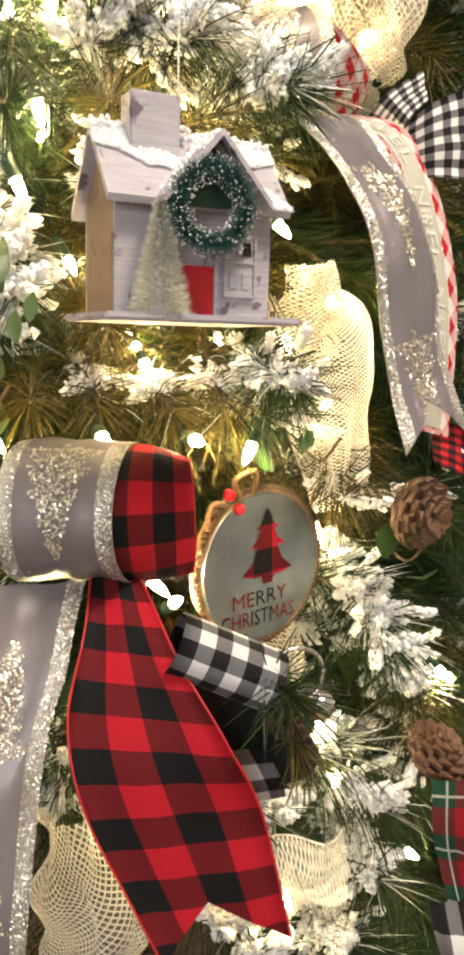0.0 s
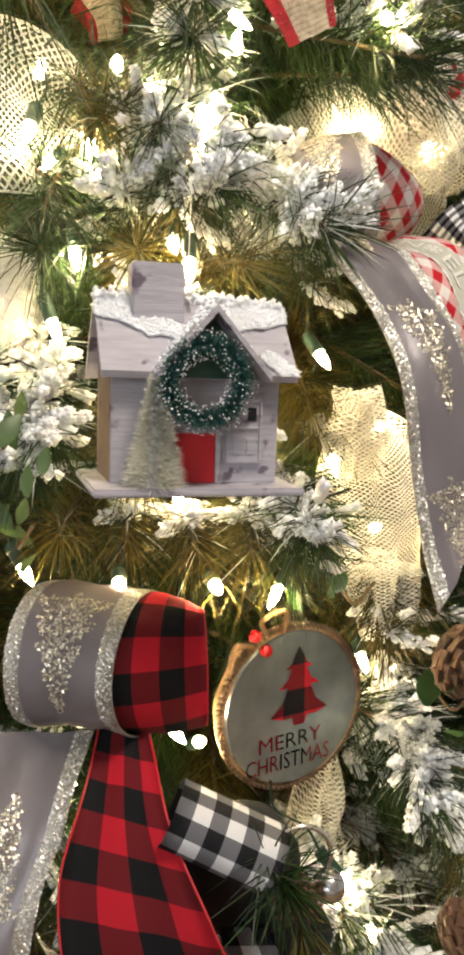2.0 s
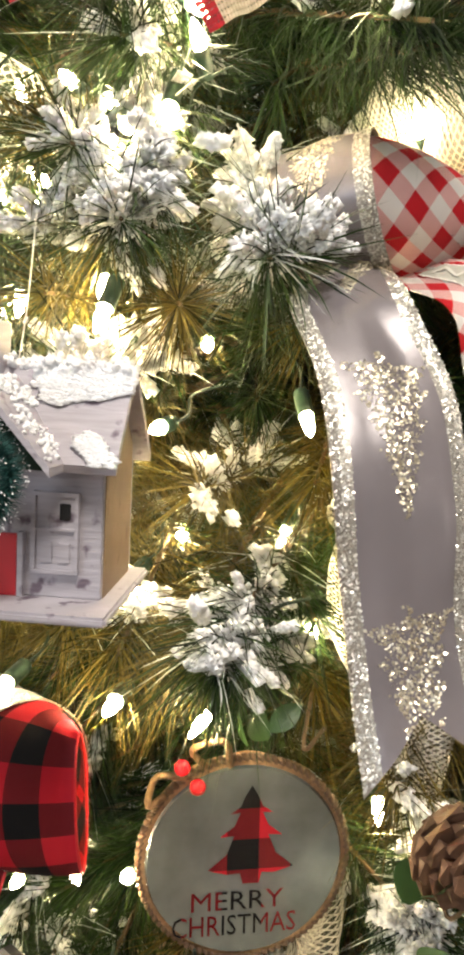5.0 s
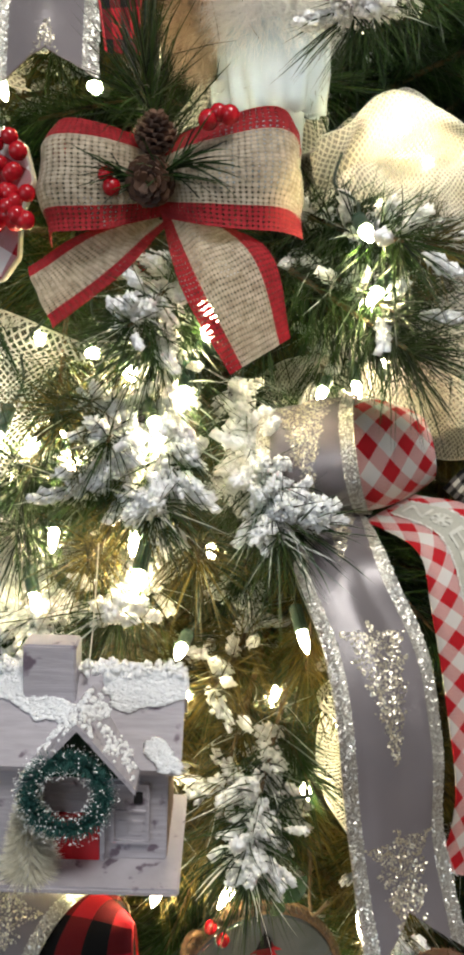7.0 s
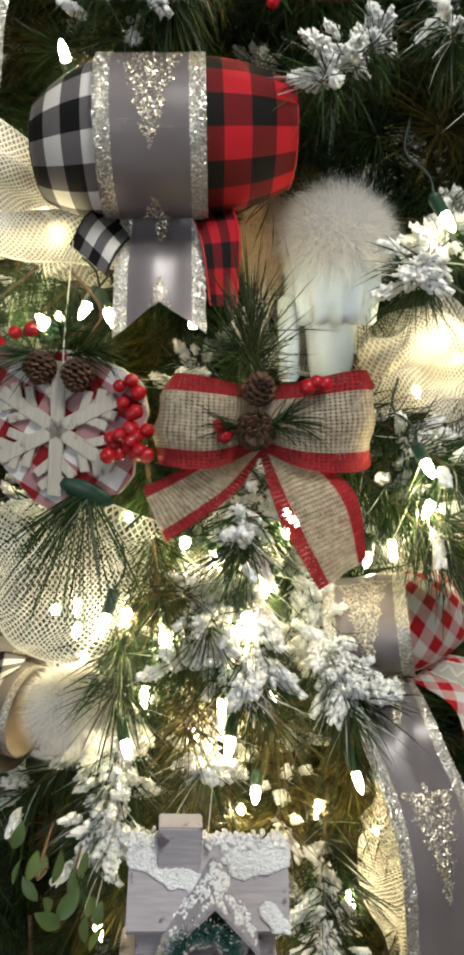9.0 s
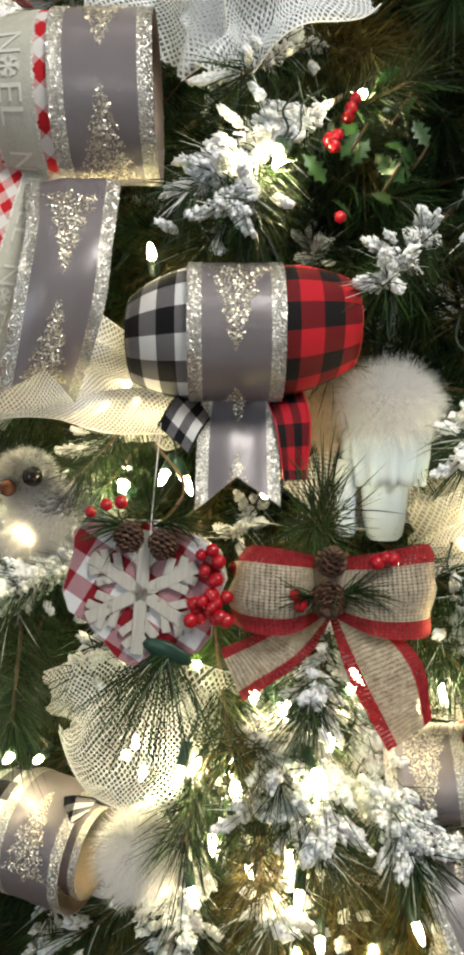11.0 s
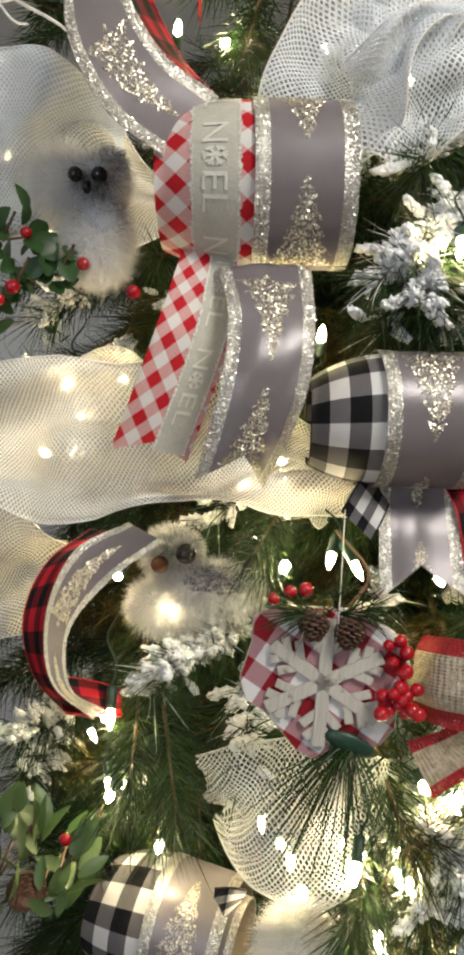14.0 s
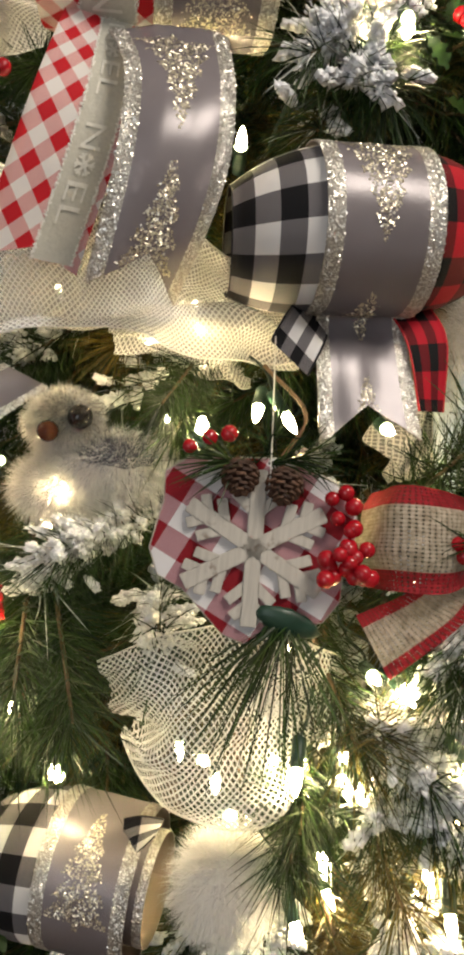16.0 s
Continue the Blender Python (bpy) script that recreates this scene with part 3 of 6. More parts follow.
VARIANTS = {}
for k in range(4):
    VARIANTS["bare", k] = branch_meshes(10 + k, 0.0, False)
    VARIANTS["khaki", k] = branch_meshes(20 + k, 0.25 if k % 2 else 0.0, True)
    VARIANTS["dusted", k] = branch_meshes(30 + k, 0.55, False)
    VARIANTS["snowy", k] = branch_meshes(40 + k, 1.5, False)
LABELS = {
    "bare": "green long-needled artificial pine branch",
    "khaki": "olive and khaki artificial pine branch, bulb warmth in its colour",
    "dusted": "green artificial pine branch lightly dusted with snow",
    "snowy": "artificial pine branch thickly flocked with white snow",
}
PICK = random.Random(3)


tree = thing("christmas_tree", "green artificial pine christmas tree, flocked with snow and lit", "christmas tree", m=pose(0, 0.55, 0))
TREE_INV = tree.matrix_world.inverted()


def set_branch(tip, base, size):
    tip, base = Vector(tip), Vector(base)
    y = (tip - base).normalized()
    x = y.cross(Vector((0, 0, 1))).normalized()
    m = Matrix((x, y, x.cross(y))).transposed().to_4x4()
    m.translation = tip - y * 0.185 * size
    return m @ pose(0, 0, 0, 0, PICK.uniform(-25, 25), 0) @ Matrix.Scale(size, 4)


def branch(tip, base, kind="bare", size=1.0):
    """A branch whose end lies at tip, growing out of the tree from the side of base."""
    stem, needles, white = VARIANTS[kind, PICK.randrange(4)]
    ob = new("pine_branch", stem)
    ob.parent = tree
    ob.matrix_basis = TREE_INV @ set_branch(tip, base, size)
    tagged(ob, LABELS[kind])
    tagged(child("needles", needles, ob), kind="stuff")
    if white:
        tagged(child("snow", white, ob, "flocked white snow"), kind="stuff")
    return ob


HEAP = {"needles": [], "twigs": []}


def far_branch(tip, base, kind, size):
    """A branch deep inside or out of sight, joined with the rest of its kind."""
    stem, needles, white = VARIANTS[kind, PICK.randrange(4)]
    m = TREE_INV @ set_branch(tip, base, size)
    for key, me in (("needles", needles), ("twigs", stem)):
        HEAP[key].append((me, m, kind))


def joined(name, items, mats, label):
    vs, loops, starts, index, at, lat = [], [], [], [], 0, 0
    for me, m, kind in items:
        v = np.empty(len(me.vertices) * 3, np.float32)
        me.vertices.foreach_get("co", v)
        mm = np.array(m)
        vs.append(v.reshape(-1, 3) @ mm[:3, :3].T + mm[:3, 3])
        l = np.empty(len(me.loops), np.int32)
        me.loops.foreach_get("vertex_index", l)
        p = np.empty(len(me.polygons), np.int32)
        me.polygons.foreach_get("loop_start", p)
        loops.append(l + at)
        starts.append(p + lat)
        index.append(np.full(len(p), 1 if kind == "khaki" and len(mats) > 1 else 0, np.int32))
        at += len(me.vertices)
        lat += len(l)
    vs, loops, starts, index = (np.concatenate(q) for q in (vs, loops, starts, index))
    me = bpy.data.meshes.new(name)
    me.vertices.add(len(vs))
    me.vertices.foreach_set("co", vs.astype(np.float32).ravel())
    me.loops.add(len(loops))
    me.loops.foreach_set("vertex_index", loops)
    me.polygons.add(len(starts))
    me.polygons.foreach_set("loop_start", starts)
    for q in mats:
        me.materials.append(q)
    me.polygons.foreach_set("material_index", index)
    me.update(calc_edges=True)
    me.validate()
    return tagged(child(name, me, tree, label), kind="stuff")


trunk_v, trunk_f = tube([(0, 0, 0.0), (0, 0, 0.9), (0, 0, 1.7), (0, 0, 2.42)], 0.035, 6, 12, 0.7)
child("trunk", mesh_of("trunk", trunk_v, trunk_f, M_BARK, smooth=True), tree, "brown pole trunk")

# where ornaments hang the branches behind them stay short: x, z, reach
KEEP_CLEAR = ((-0.094, 1.270, 0.085), (-0.020, 1.070, 0.090), (-0.013, 1.660, 0.085), (-0.018, 1.603, 0.060), (-0.354, 1.867, 0.070), (-0.299, 1.603, 0.060), (-0.269, 1.576, 0.060), (-0.186, 1.536, 0.085), (-0.196, 1.334, 0.060), (-0.063, 1.538, 0.110), (-0.123, 1.708, 0.100), (-0.238, 1.852, 0.100), (-0.241, 1.731, 0.090), (-0.152, 1.138, 0.090), (-0.122, 1.033, 0.090), (0.023, 1.393, 0.070), (0.047, 1.324, 0.070), (0.052, 1.252, 0.070))

# the rest of the tree: branches all round, in an outer and an inner layer
for layer, inset, step, gap in (("outer", 0.035, 0.085, 0.125), ("middle", 0.09, 0.075, 0.09), ("inner", 0.16, 0.07, 0.075), ("core", 0.24, 0.07, 0.07)):
    z = 0.35
    while z < 2.36:
        r = shell(z) - inset
        if r > 0.04:
            n = max(5, int(2 * math.pi * r / gap))
            front = 0.85 < z < 2.1
            for k in range(n):
                w = 2 * math.pi * (k + PICK.uniform(-0.3, 0.3)) / n
                facing = -math.cos(w) > 0.05
                near = front and facing
                if not near and (k % 2 or layer in ("middle", "core")):
                    continue
                out = Vector((math.sin(w), math.cos(w), 0))
                tip = AXIS + out * (r + PICK.uniform(-0.03, 0.02)) + Vector((0, 0, z + PICK.uniform(-0.04, 0.04)))
                base = tip - out * 0.12 + Vector((PICK.uniform(-0.09, 0.09), 0, PICK.uniform(-0.02, 0.10)))
                if layer == "outer" and any((tip.x - x) ** 2 + (tip.z - zz) ** 2 < q * q for x, zz, q in KEEP_CLEAR):
                    tip, base = tip - out * 0.07, base - out * 0.07
                if layer == "outer" and near and abs(tip.x) < 0.5:
                    branch(tip, base, PICK.choice(("bare", "khaki", "dusted", "bare")), PICK.uniform(0.85, 1.15))
                else:
                    far_branch(tip, base, PICK.choice(("bare", "khaki", "bare")), PICK.uniform(0.95, 1.3))
        z += step
joined("inner_needles", HEAP["needles"], [M_NEEDLE, M_KHAKI], "needles deep inside the tree")
joined("inner_twig_mass", HEAP["twigs"], [M_STEM], "brown twigs inside the tree")

branch((-0.024, -0.071, 1.192), (-0.012, 0.039, 1.206), "dusted", 1.00)
branch((-0.158, -0.018, 1.236), (-0.168, 0.107, 1.309), "snowy", 1.00)
branch((-0.080, -0.025, 1.357), (-0.084, 0.093, 1.486), "khaki", 1.00)
branch((-0.061, -0.038, 1.377), (-0.069, 0.080, 1.489), "snowy", 1.00)
branch((-0.000, -0.042, 1.348), (-0.027, 0.073, 1.415), "snowy", 1.00)
branch((0.072, -0.023, 1.447), (-0.001, 0.086, 1.503), "bare", 1.00)
branch((-0.161, -0.008, 1.359), (-0.122, 0.101, 1.463), "bare", 1.00)
branch((-0.124, -0.014, 1.413), (-0.149, 0.112, 1.505), "bare", 1.00)
branch((0.054, -0.051, 1.009), (0.073, 0.065, 1.033), "snowy", 1.00)
branch((0.100, -0.026, 0.958), (0.113, 0.087, 0.951), "snowy", 1.00)
branch((0.025, -0.055, 0.953), (0.005, 0.052, 0.913), "snowy", 1.00)
branch((-0.052, -0.065, 0.928), (-0.062, 0.045, 0.907), "snowy", 1.00)
branch((-0.078, -0.037, 1.171), (-0.084, 0.076, 1.204), "khaki", 1.00)
branch((-0.119, -0.011, 1.172), (-0.113, 0.104, 1.212), "khaki", 1.00)
branch((-0.162, 0.000, 1.179), (-0.140, 0.111, 1.203), "khaki", 1.00)
branch((0.051, -0.004, 1.102), (0.068, 0.108, 1.104), "khaki", 1.00)
branch((0.007, 0.027, 1.322), (0.009, 0.140, 1.389), "khaki", 1.00)
branch((0.008, 0.033, 1.243), (0.019, 0.145, 1.300), "khaki", 1.00)
branch((0.100, -0.030, 0.911), (0.137, 0.091, 0.902), "dusted", 1.00)
branch((-0.074, -0.020, 1.456), (-0.070, 0.093, 1.503), "dusted", 1.00)
branch((-0.113, -0.016, 1.428), (-0.096, 0.092, 1.420), "khaki", 1.00)
branch((-0.074, -0.035, 1.388), (-0.117, 0.085, 1.404), "snowy", 1.00)
branch((-0.096, -0.038, 1.309), (-0.092, 0.075, 1.318), "snowy", 1.00)
branch((-0.044, -0.030, 1.340), (-0.070, 0.083, 1.348), "khaki", 1.00)
branch((0.013, -0.031, 1.360), (-0.036, 0.081, 1.358), "snowy", 1.00)
branch((-0.182, -0.011, 1.226), (-0.176, 0.105, 1.251), "snowy", 1.00)
branch((0.067, -0.019, 1.505), (0.027, 0.089, 1.527), "dusted", 1.00)
branch((0.076, -0.011, 1.445), (0.021, 0.096, 1.479), "bare", 1.00)
branch((-0.072, -0.023, 1.593), (-0.065, 0.085, 1.558), "bare", 1.00)
branch((0.028, 0.004, 1.617), (0.089, 0.127, 1.679), "snowy", 1.00)
branch((-0.166, -0.006, 1.395), (-0.128, 0.097, 1.388), "bare", 1.00)
branch((-0.161, -0.009, 1.351), (-0.152, 0.103, 1.354), "bare", 1.00)
branch((-0.022, -0.042, 1.171), (-0.013, 0.067, 1.168), "dusted", 1.00)
branch((-0.049, -0.005, 1.252), (-0.036, 0.104, 1.249), "khaki", 1.00)
branch((0.038, 0.034, 1.239), (0.031, 0.142, 1.231), "khaki", 1.00)
branch((-0.137, 0.001, 1.781), (-0.094, 0.110, 1.865), "snowy", 1.00)
branch((-0.155, 0.025, 1.762), (-0.093, 0.129, 1.846), "dusted", 1.00)
branch((-0.131, 0.036, 1.884), (-0.074, 0.141, 1.951), "dusted", 1.00)
branch((-0.032, 0.012, 1.735), (0.024, 0.126, 1.797), "dusted", 1.00)
branch((-0.318, 0.073, 1.487), (-0.281, 0.184, 1.523), "snowy", 1.00)
branch((-0.296, 0.031, 1.414), (-0.307, 0.174, 1.468), "bare", 1.00)
branch((-0.236, 0.025, 1.459), (-0.235, 0.149, 1.477), "dusted", 1.00)
branch((-0.075, -0.031, 1.454), (-0.053, 0.078, 1.483), "dusted", 1.00)
branch((-0.117, -0.019, 1.381), (-0.088, 0.087, 1.376), "snowy", 1.00)
branch((-0.143, 0.008, 1.382), (-0.097, 0.109, 1.354), "bare", 1.00)
branch((-0.254, 0.092, 1.982), (-0.234, 0.219, 2.125), "bare", 1.00)
branch((-0.290, 0.145, 2.073), (-0.236, 0.248, 2.165), "bare", 1.00)
branch((-0.455, 0.231, 1.798), (-0.386, 0.337, 1.874), "dusted", 1.00)
branch((-0.324, 0.057, 1.400), (-0.325, 0.204, 1.475), "bare", 1.00)
branch((-0.364, 0.095, 1.347), (-0.352, 0.239, 1.408), "bare", 1.00)
branch((-0.440, 0.172, 1.378), (-0.427, 0.351, 1.376), "dusted", 1.00)
branch((-0.122, -0.015, 1.422), (-0.125, 0.099, 1.411), "khaki", 1.00)
branch((-0.505, 0.381, 2.130), (-0.440, 0.441, 2.211), "bare", 1.00)
branch((-0.310, 0.116, 1.837), (-0.397, 0.423, 1.951), "bare", 1.00)
branch((0.060, -0.049, 1.016), (0.074, 0.064, 1.035), "snowy", 1.00)
branch((-0.001, -0.065, 0.952), (-0.004, 0.043, 0.937), "snowy", 1.00)
branch((0.052, -0.066, 0.901), (0.031, 0.041, 0.884), "snowy", 1.00)
branch((-0.031, -0.067, 0.914), (-0.019, 0.042, 0.906), "snowy", 1.00)
branch((0.046, -0.061, 0.843), (0.067, 0.051, 0.815), "snowy", 1.00)
branch((0.026, -0.064, 0.806), (0.030, 0.044, 0.762), "snowy", 1.00)
branch((-0.040, -0.063, 0.817), (-0.047, 0.045, 0.774), "snowy", 1.00)
branch((-0.149, -0.017, 0.946), (-0.164, 0.102, 0.935), "dusted", 1.00)
branch((-0.153, 0.002, 0.909), (-0.146, 0.115, 0.904), "snowy", 1.00)
branch((0.094, -0.028, 0.947), (0.122, 0.088, 0.940), "khaki", 1.00)
branch((0.049, 0.015, 1.111), (0.076, 0.134, 1.164), "khaki", 1.00)
branch((-0.051, -0.042, 1.168), (-0.032, 0.072, 1.214), "khaki", 1.00)
branch((-0.105, -0.010, 1.218), (-0.114, 0.107, 1.255), "khaki", 1.00)
branch((-0.484, 0.212, 1.736), (-0.468, 0.428, 1.778), "dusted", 1.00)
branch((-0.486, 0.209, 1.665), (-0.437, 0.345, 1.689), "bare", 1.00)
branch((-0.508, 0.230, 1.554), (-0.476, 0.431, 1.558), "dusted", 1.00)
branch((-0.471, 0.169, 1.467), (-0.422, 0.290, 1.470), "bare", 1.00)
branch((-0.455, 0.161, 1.415), (-0.404, 0.277, 1.423), "snowy", 1.00)
branch((-0.551, 0.336, 1.836), (-0.483, 0.413, 1.880), "bare", 1.00)
branch((-0.519, 0.367, 2.053), (-0.436, 0.446, 2.055), "bare", 1.00)
branch((-0.462, 0.257, 2.115), (-0.426, 0.449, 2.193), "bare", 1.00)
branch((-0.573, 0.315, 1.698), (-0.514, 0.387, 1.729), "bare", 1.00)
branch((-0.571, 0.331, 1.450), (-0.510, 0.401, 1.479), "bare", 1.00)
branch((-0.498, 0.191, 1.330), (-0.471, 0.365, 1.297), "dusted", 1.00)
branch((-0.433, 0.127, 1.293), (-0.410, 0.268, 1.273), "bare", 1.00)
branch((-0.089, -0.042, 1.407), (-0.110, 0.075, 1.431), "snowy", 0.90)
branch((-0.062, -0.057, 1.372), (-0.084, 0.058, 1.386), "snowy", 0.90)
branch((-0.107, -0.043, 1.345), (-0.103, 0.068, 1.352), "khaki", 0.90)
branch((-0.228, 0.053, 1.594), (-0.208, 0.168, 1.636), "bare", 0.80)

branch((-0.0774, -0.0550, 1.4627), (-0.0579, 0.0300, 1.4989), "dusted", 0.85)
branch((0.0661, -0.0100, 1.4672), (0.0258, 0.0700, 1.4980), "dusted", 0.95)
branch((0.0732, 0.0000, 1.5020), (0.0262, 0.0800, 1.5283), "bare", 0.95)
branch((-0.2401, 0.0200, 1.6069), (-0.2054, 0.1000, 1.6537), "bare", 0.70)
branch((-0.2797, -0.0050, 1.4275), (-0.3002, 0.0900, 1.4774), "bare", 1.00)
branch((-0.3164, 0.0100, 1.4428), (-0.3215, 0.1000, 1.4915), "bare", 1.00)
branch((-0.3058, 0.0300, 1.5220), (-0.2527, 0.1000, 1.5333), "snowy", 0.80)
branch((-0.1128, 0.0000, 1.7691), (-0.1117, 0.1000, 1.8795), "bare", 1.00)
branch((-0.1498, 0.0300, 1.7600), (-0.0962, 0.1200, 1.8448), "khaki", 0.90)
branch((-0.1680, -0.0000, 1.7920), (-0.0733, 0.0900, 1.8773), "snowy", 1.00)
branch((-0.0200, -0.0830, 1.1880), (-0.0150, 0.0500, 1.1960), "snowy", 0.70)

# ---- bulbs ----
bm = bmesh.new()
bmesh.ops.create_uvsphere(bm, u_segments=10, v_segments=7, radius=1.0)
for v in bm.verts:
    t = (v.co.z + 1) / 2
    v.co = Vector((v.co.x * 0.0034 * (1.25 - 0.75 * t), v.co.y * 0.0034 * (1.25 - 0.75 * t), v.co.z * 0.0085))
for f in bm.faces:
    f.smooth = True
BULB_MESH = bpy.data.meshes.new("glass_bulb")
bm.to_mesh(BULB_MESH)
bm.free()
BULB_MESH.materials.append(M_BULB)
SV, SF = tube([(0, 0, -0.024), (0, 0, -0.016), (0, 0, -0.0065)], 0.0042, 2, 9)
SOCKET_MESH = mesh_of("tree_bulb", SV, SF, M_SOCKET, smooth=True)
WV, WF = tube([(0, 0, -0.023), (0.003, 0.004, -0.04), (-0.004, 0.01, -0.06), (0.006, 0.02, -0.075)], 0.0009, 5, 5)
WIRE_MESH = mesh_of("wire", WV, WF, M_WIRE, smooth=True)


def bulb(place, tilt=None):
    ob = new("tree_bulb", SOCKET_MESH)
    rx, ry = (PICK.uniform(55, 165), PICK.uniform(-45, 45)) if tilt is None else tilt
    ob.matrix_world = Matrix.Translation(place) @ pose(0, 0.012, 0, rx, ry, 0)
    tagged(ob, "lit warm white mini light in a green socket", "light bulb", "string lights on the tree")
    child("glass_bulb", BULB_MESH, ob, "glowing warm white bulb")
    child("wire", WIRE_MESH, ob)


bulb((-0.140, 0.005, 1.346))
bulb((0.009, 0.004, 1.284))
bulb((-0.126, -0.060, 1.166))
bulb((-0.036, -0.042, 1.149))
bulb((-0.080, -0.025, 1.056))
bulb((-0.085, 0.006, 1.201))
bulb((-0.066, -0.005, 1.408))
bulb((-0.072, -0.015, 1.380))
bulb((0.060, 0.034, 1.237))
bulb((0.045, 0.033, 1.072))
bulb((0.001, -0.056, 0.970))
bulb((-0.128, 0.006, 1.409))
bulb((-0.043, -0.002, 1.466))
bulb((-0.160, 0.011, 1.019))
bulb((0.055, 0.009, 1.660))
bulb((0.043, -0.021, 1.511))
bulb((0.047, -0.003, 1.481))
bulb((-0.104, 0.014, 1.599))
bulb((-0.057, -0.005, 1.429))
bulb((-0.085, -0.006, 1.328))
bulb((-0.064, 0.005, 1.401))
bulb((-0.063, -0.013, 1.283))
bulb((0.009, 0.027, 1.171))
bulb((-0.154, 0.006, 1.305))
bulb((-0.179, 0.005, 1.160))
bulb((-0.199, 0.057, 1.372))
bulb((-0.111, 0.006, 1.455))
bulb((-0.211, 0.045, 1.603))
bulb((-0.160, 0.028, 1.603))
bulb((-0.320, 0.164, 1.529))
bulb((-0.189, 0.048, 1.774))
bulb((-0.098, 0.015, 1.832))
bulb((-0.210, 0.103, 1.667))
bulb((-0.334, 0.102, 1.409))
bulb((-0.066, -0.024, 1.406))
bulb((-0.128, 0.005, 1.392))
bulb((-0.041, -0.004, 1.476))
bulb((-0.037, 0.052, 1.884))
bulb((-0.308, 0.129, 2.034))
bulb((-0.267, 0.101, 2.008))
bulb((-0.238, 0.088, 2.064))
bulb((-0.211, 0.046, 1.602))
bulb((-0.179, 0.034, 1.608))
bulb((-0.350, 0.094, 1.466))
bulb((-0.344, 0.086, 1.413))
bulb((-0.308, 0.141, 1.342))
bulb((-0.454, 0.267, 1.812))
bulb((-0.154, 0.013, 1.400))
bulb((-0.208, 0.032, 1.398))
bulb((-0.348, 0.126, 1.576))
bulb((-0.435, 0.328, 1.757))
bulb((-0.296, 0.087, 1.562))
bulb((-0.029, -0.070, 0.860))
bulb((0.121, -0.022, 0.967))
bulb((0.032, -0.018, 0.903))
bulb((-0.079, -0.002, 0.916))
bulb((0.100, -0.016, 0.819))
# next, mostly bulbs added behind nets and deep among needles to brighten them
bulb((0.061, 0.089, 1.446))
bulb((0.121, 0.099, 1.439))
bulb((0.030, 0.050, 1.211))
bulb((0.062, 0.051, 1.165))
bulb((-0.155, 0.047, 1.465))
bulb((-0.087, 0.021, 1.442))
bulb((0.071, 0.088, 1.587))
bulb((0.020, 0.074, 1.424))
bulb((-0.238, 0.200, 2.001))
bulb((-0.428, 0.354, 1.719))
bulb((-0.486, 0.422, 1.939))
bulb((-0.318, 0.217, 1.712))
bulb((-0.219, 0.144, 1.359))
bulb((-0.152, 0.115, 1.359))
bulb((-0.520, 0.371, 2.026))
bulb((-0.426, 0.301, 1.677))
bulb((-0.243, 0.120, 1.658))
bulb((-0.116, 0.122, 1.992))
bulb((-0.183, 0.171, 2.040))
bulb((-0.051, 0.049, 1.325))
bulb((-0.075, 0.075, 1.213))
bulb((-0.114, 0.097, 1.269))
bulb((-0.013, 0.079, 1.213))
bulb((-0.3835, 0.0800, 1.7340))
bulb((-0.3998, 0.0800, 1.6807))
bulb((-0.3409, 0.0850, 1.7400))
bulb((-0.2137, 0.0800, 1.6786))
bulb((0.0611, 0.1200, 1.5465))
bulb((0.0926, 0.1200, 1.5730))
bulb((0.0454, 0.1100, 1.4240))
bulb((-0.0666, -0.0350, 1.4160))
bulb((-0.0797, -0.0400, 1.3337))
bulb((-0.0677, -0.0350, 1.3937))
bulb((-0.0902, 0.0100, 1.4428))
bulb((-0.1615, -0.0200, 1.4077))
bulb((-0.1225, -0.0050, 1.3921))
bulb((-0.0853, -0.0200, 1.3496))
bulb((-0.3370, 0.0400, 1.4851))
bulb((-0.3367, 0.0400, 1.4258))
bulb((-0.2976, 0.0300, 1.3940))
bulb((-0.4547, 0.1500, 1.9359))
bulb((-0.1181, 0.0100, 1.8189))
bulb((-0.0975, 0.0200, 1.8275))
bulb((-0.1900, 0.0400, 1.3600))
bulb((-0.0975, -0.0500, 1.0753))
bulb((-0.0728, -0.0600, 1.1613))
# unseen bulbs at random inside the tree, added for a warm inner glow
for k in range(14):
    w = PICK.uniform(-1.25, 1.25)
    z = PICK.uniform(0.85, 2.1)
    r = shell(z) - PICK.uniform(0.07, 0.16)
    p = (math.sin(w) * r, 0.55 - math.cos(w) * r, z)
    if any((p[0] - x) ** 2 + (z - zz) ** 2 < (q * 0.8) ** 2 for x, zz, q in KEEP_CLEAR):
        continue
    bulb(p)

# ---- bows of wired ribbon ----
UP = (0, 0, 1)

bow = thing("ribbon_bow", "layered bow of grey satin, black-white check and red plaid ribbon", "bow", "bows on the tree")
A, B = (-0.1570, 0.0191, 1.7105), (-0.0938, 0.0230, 1.7109)
ribbon(bow, "satin_loop", ring(A, B, UP, 0.0461, 0.0461, 0.046), "satin", "grey satin loop with silver glitter", first=0.104, gap=0.1, flip=True, turn=True)
ribbon(bow, "check_loop", ring((-0.1981, 0.0435, 1.7078), along(A, B, 0.12), UP, 0.0307, 0.0445, 0.038, 0.0444, (A, B), lean_a=0.003, crown=0.004), "bw", "black and white checked loop")
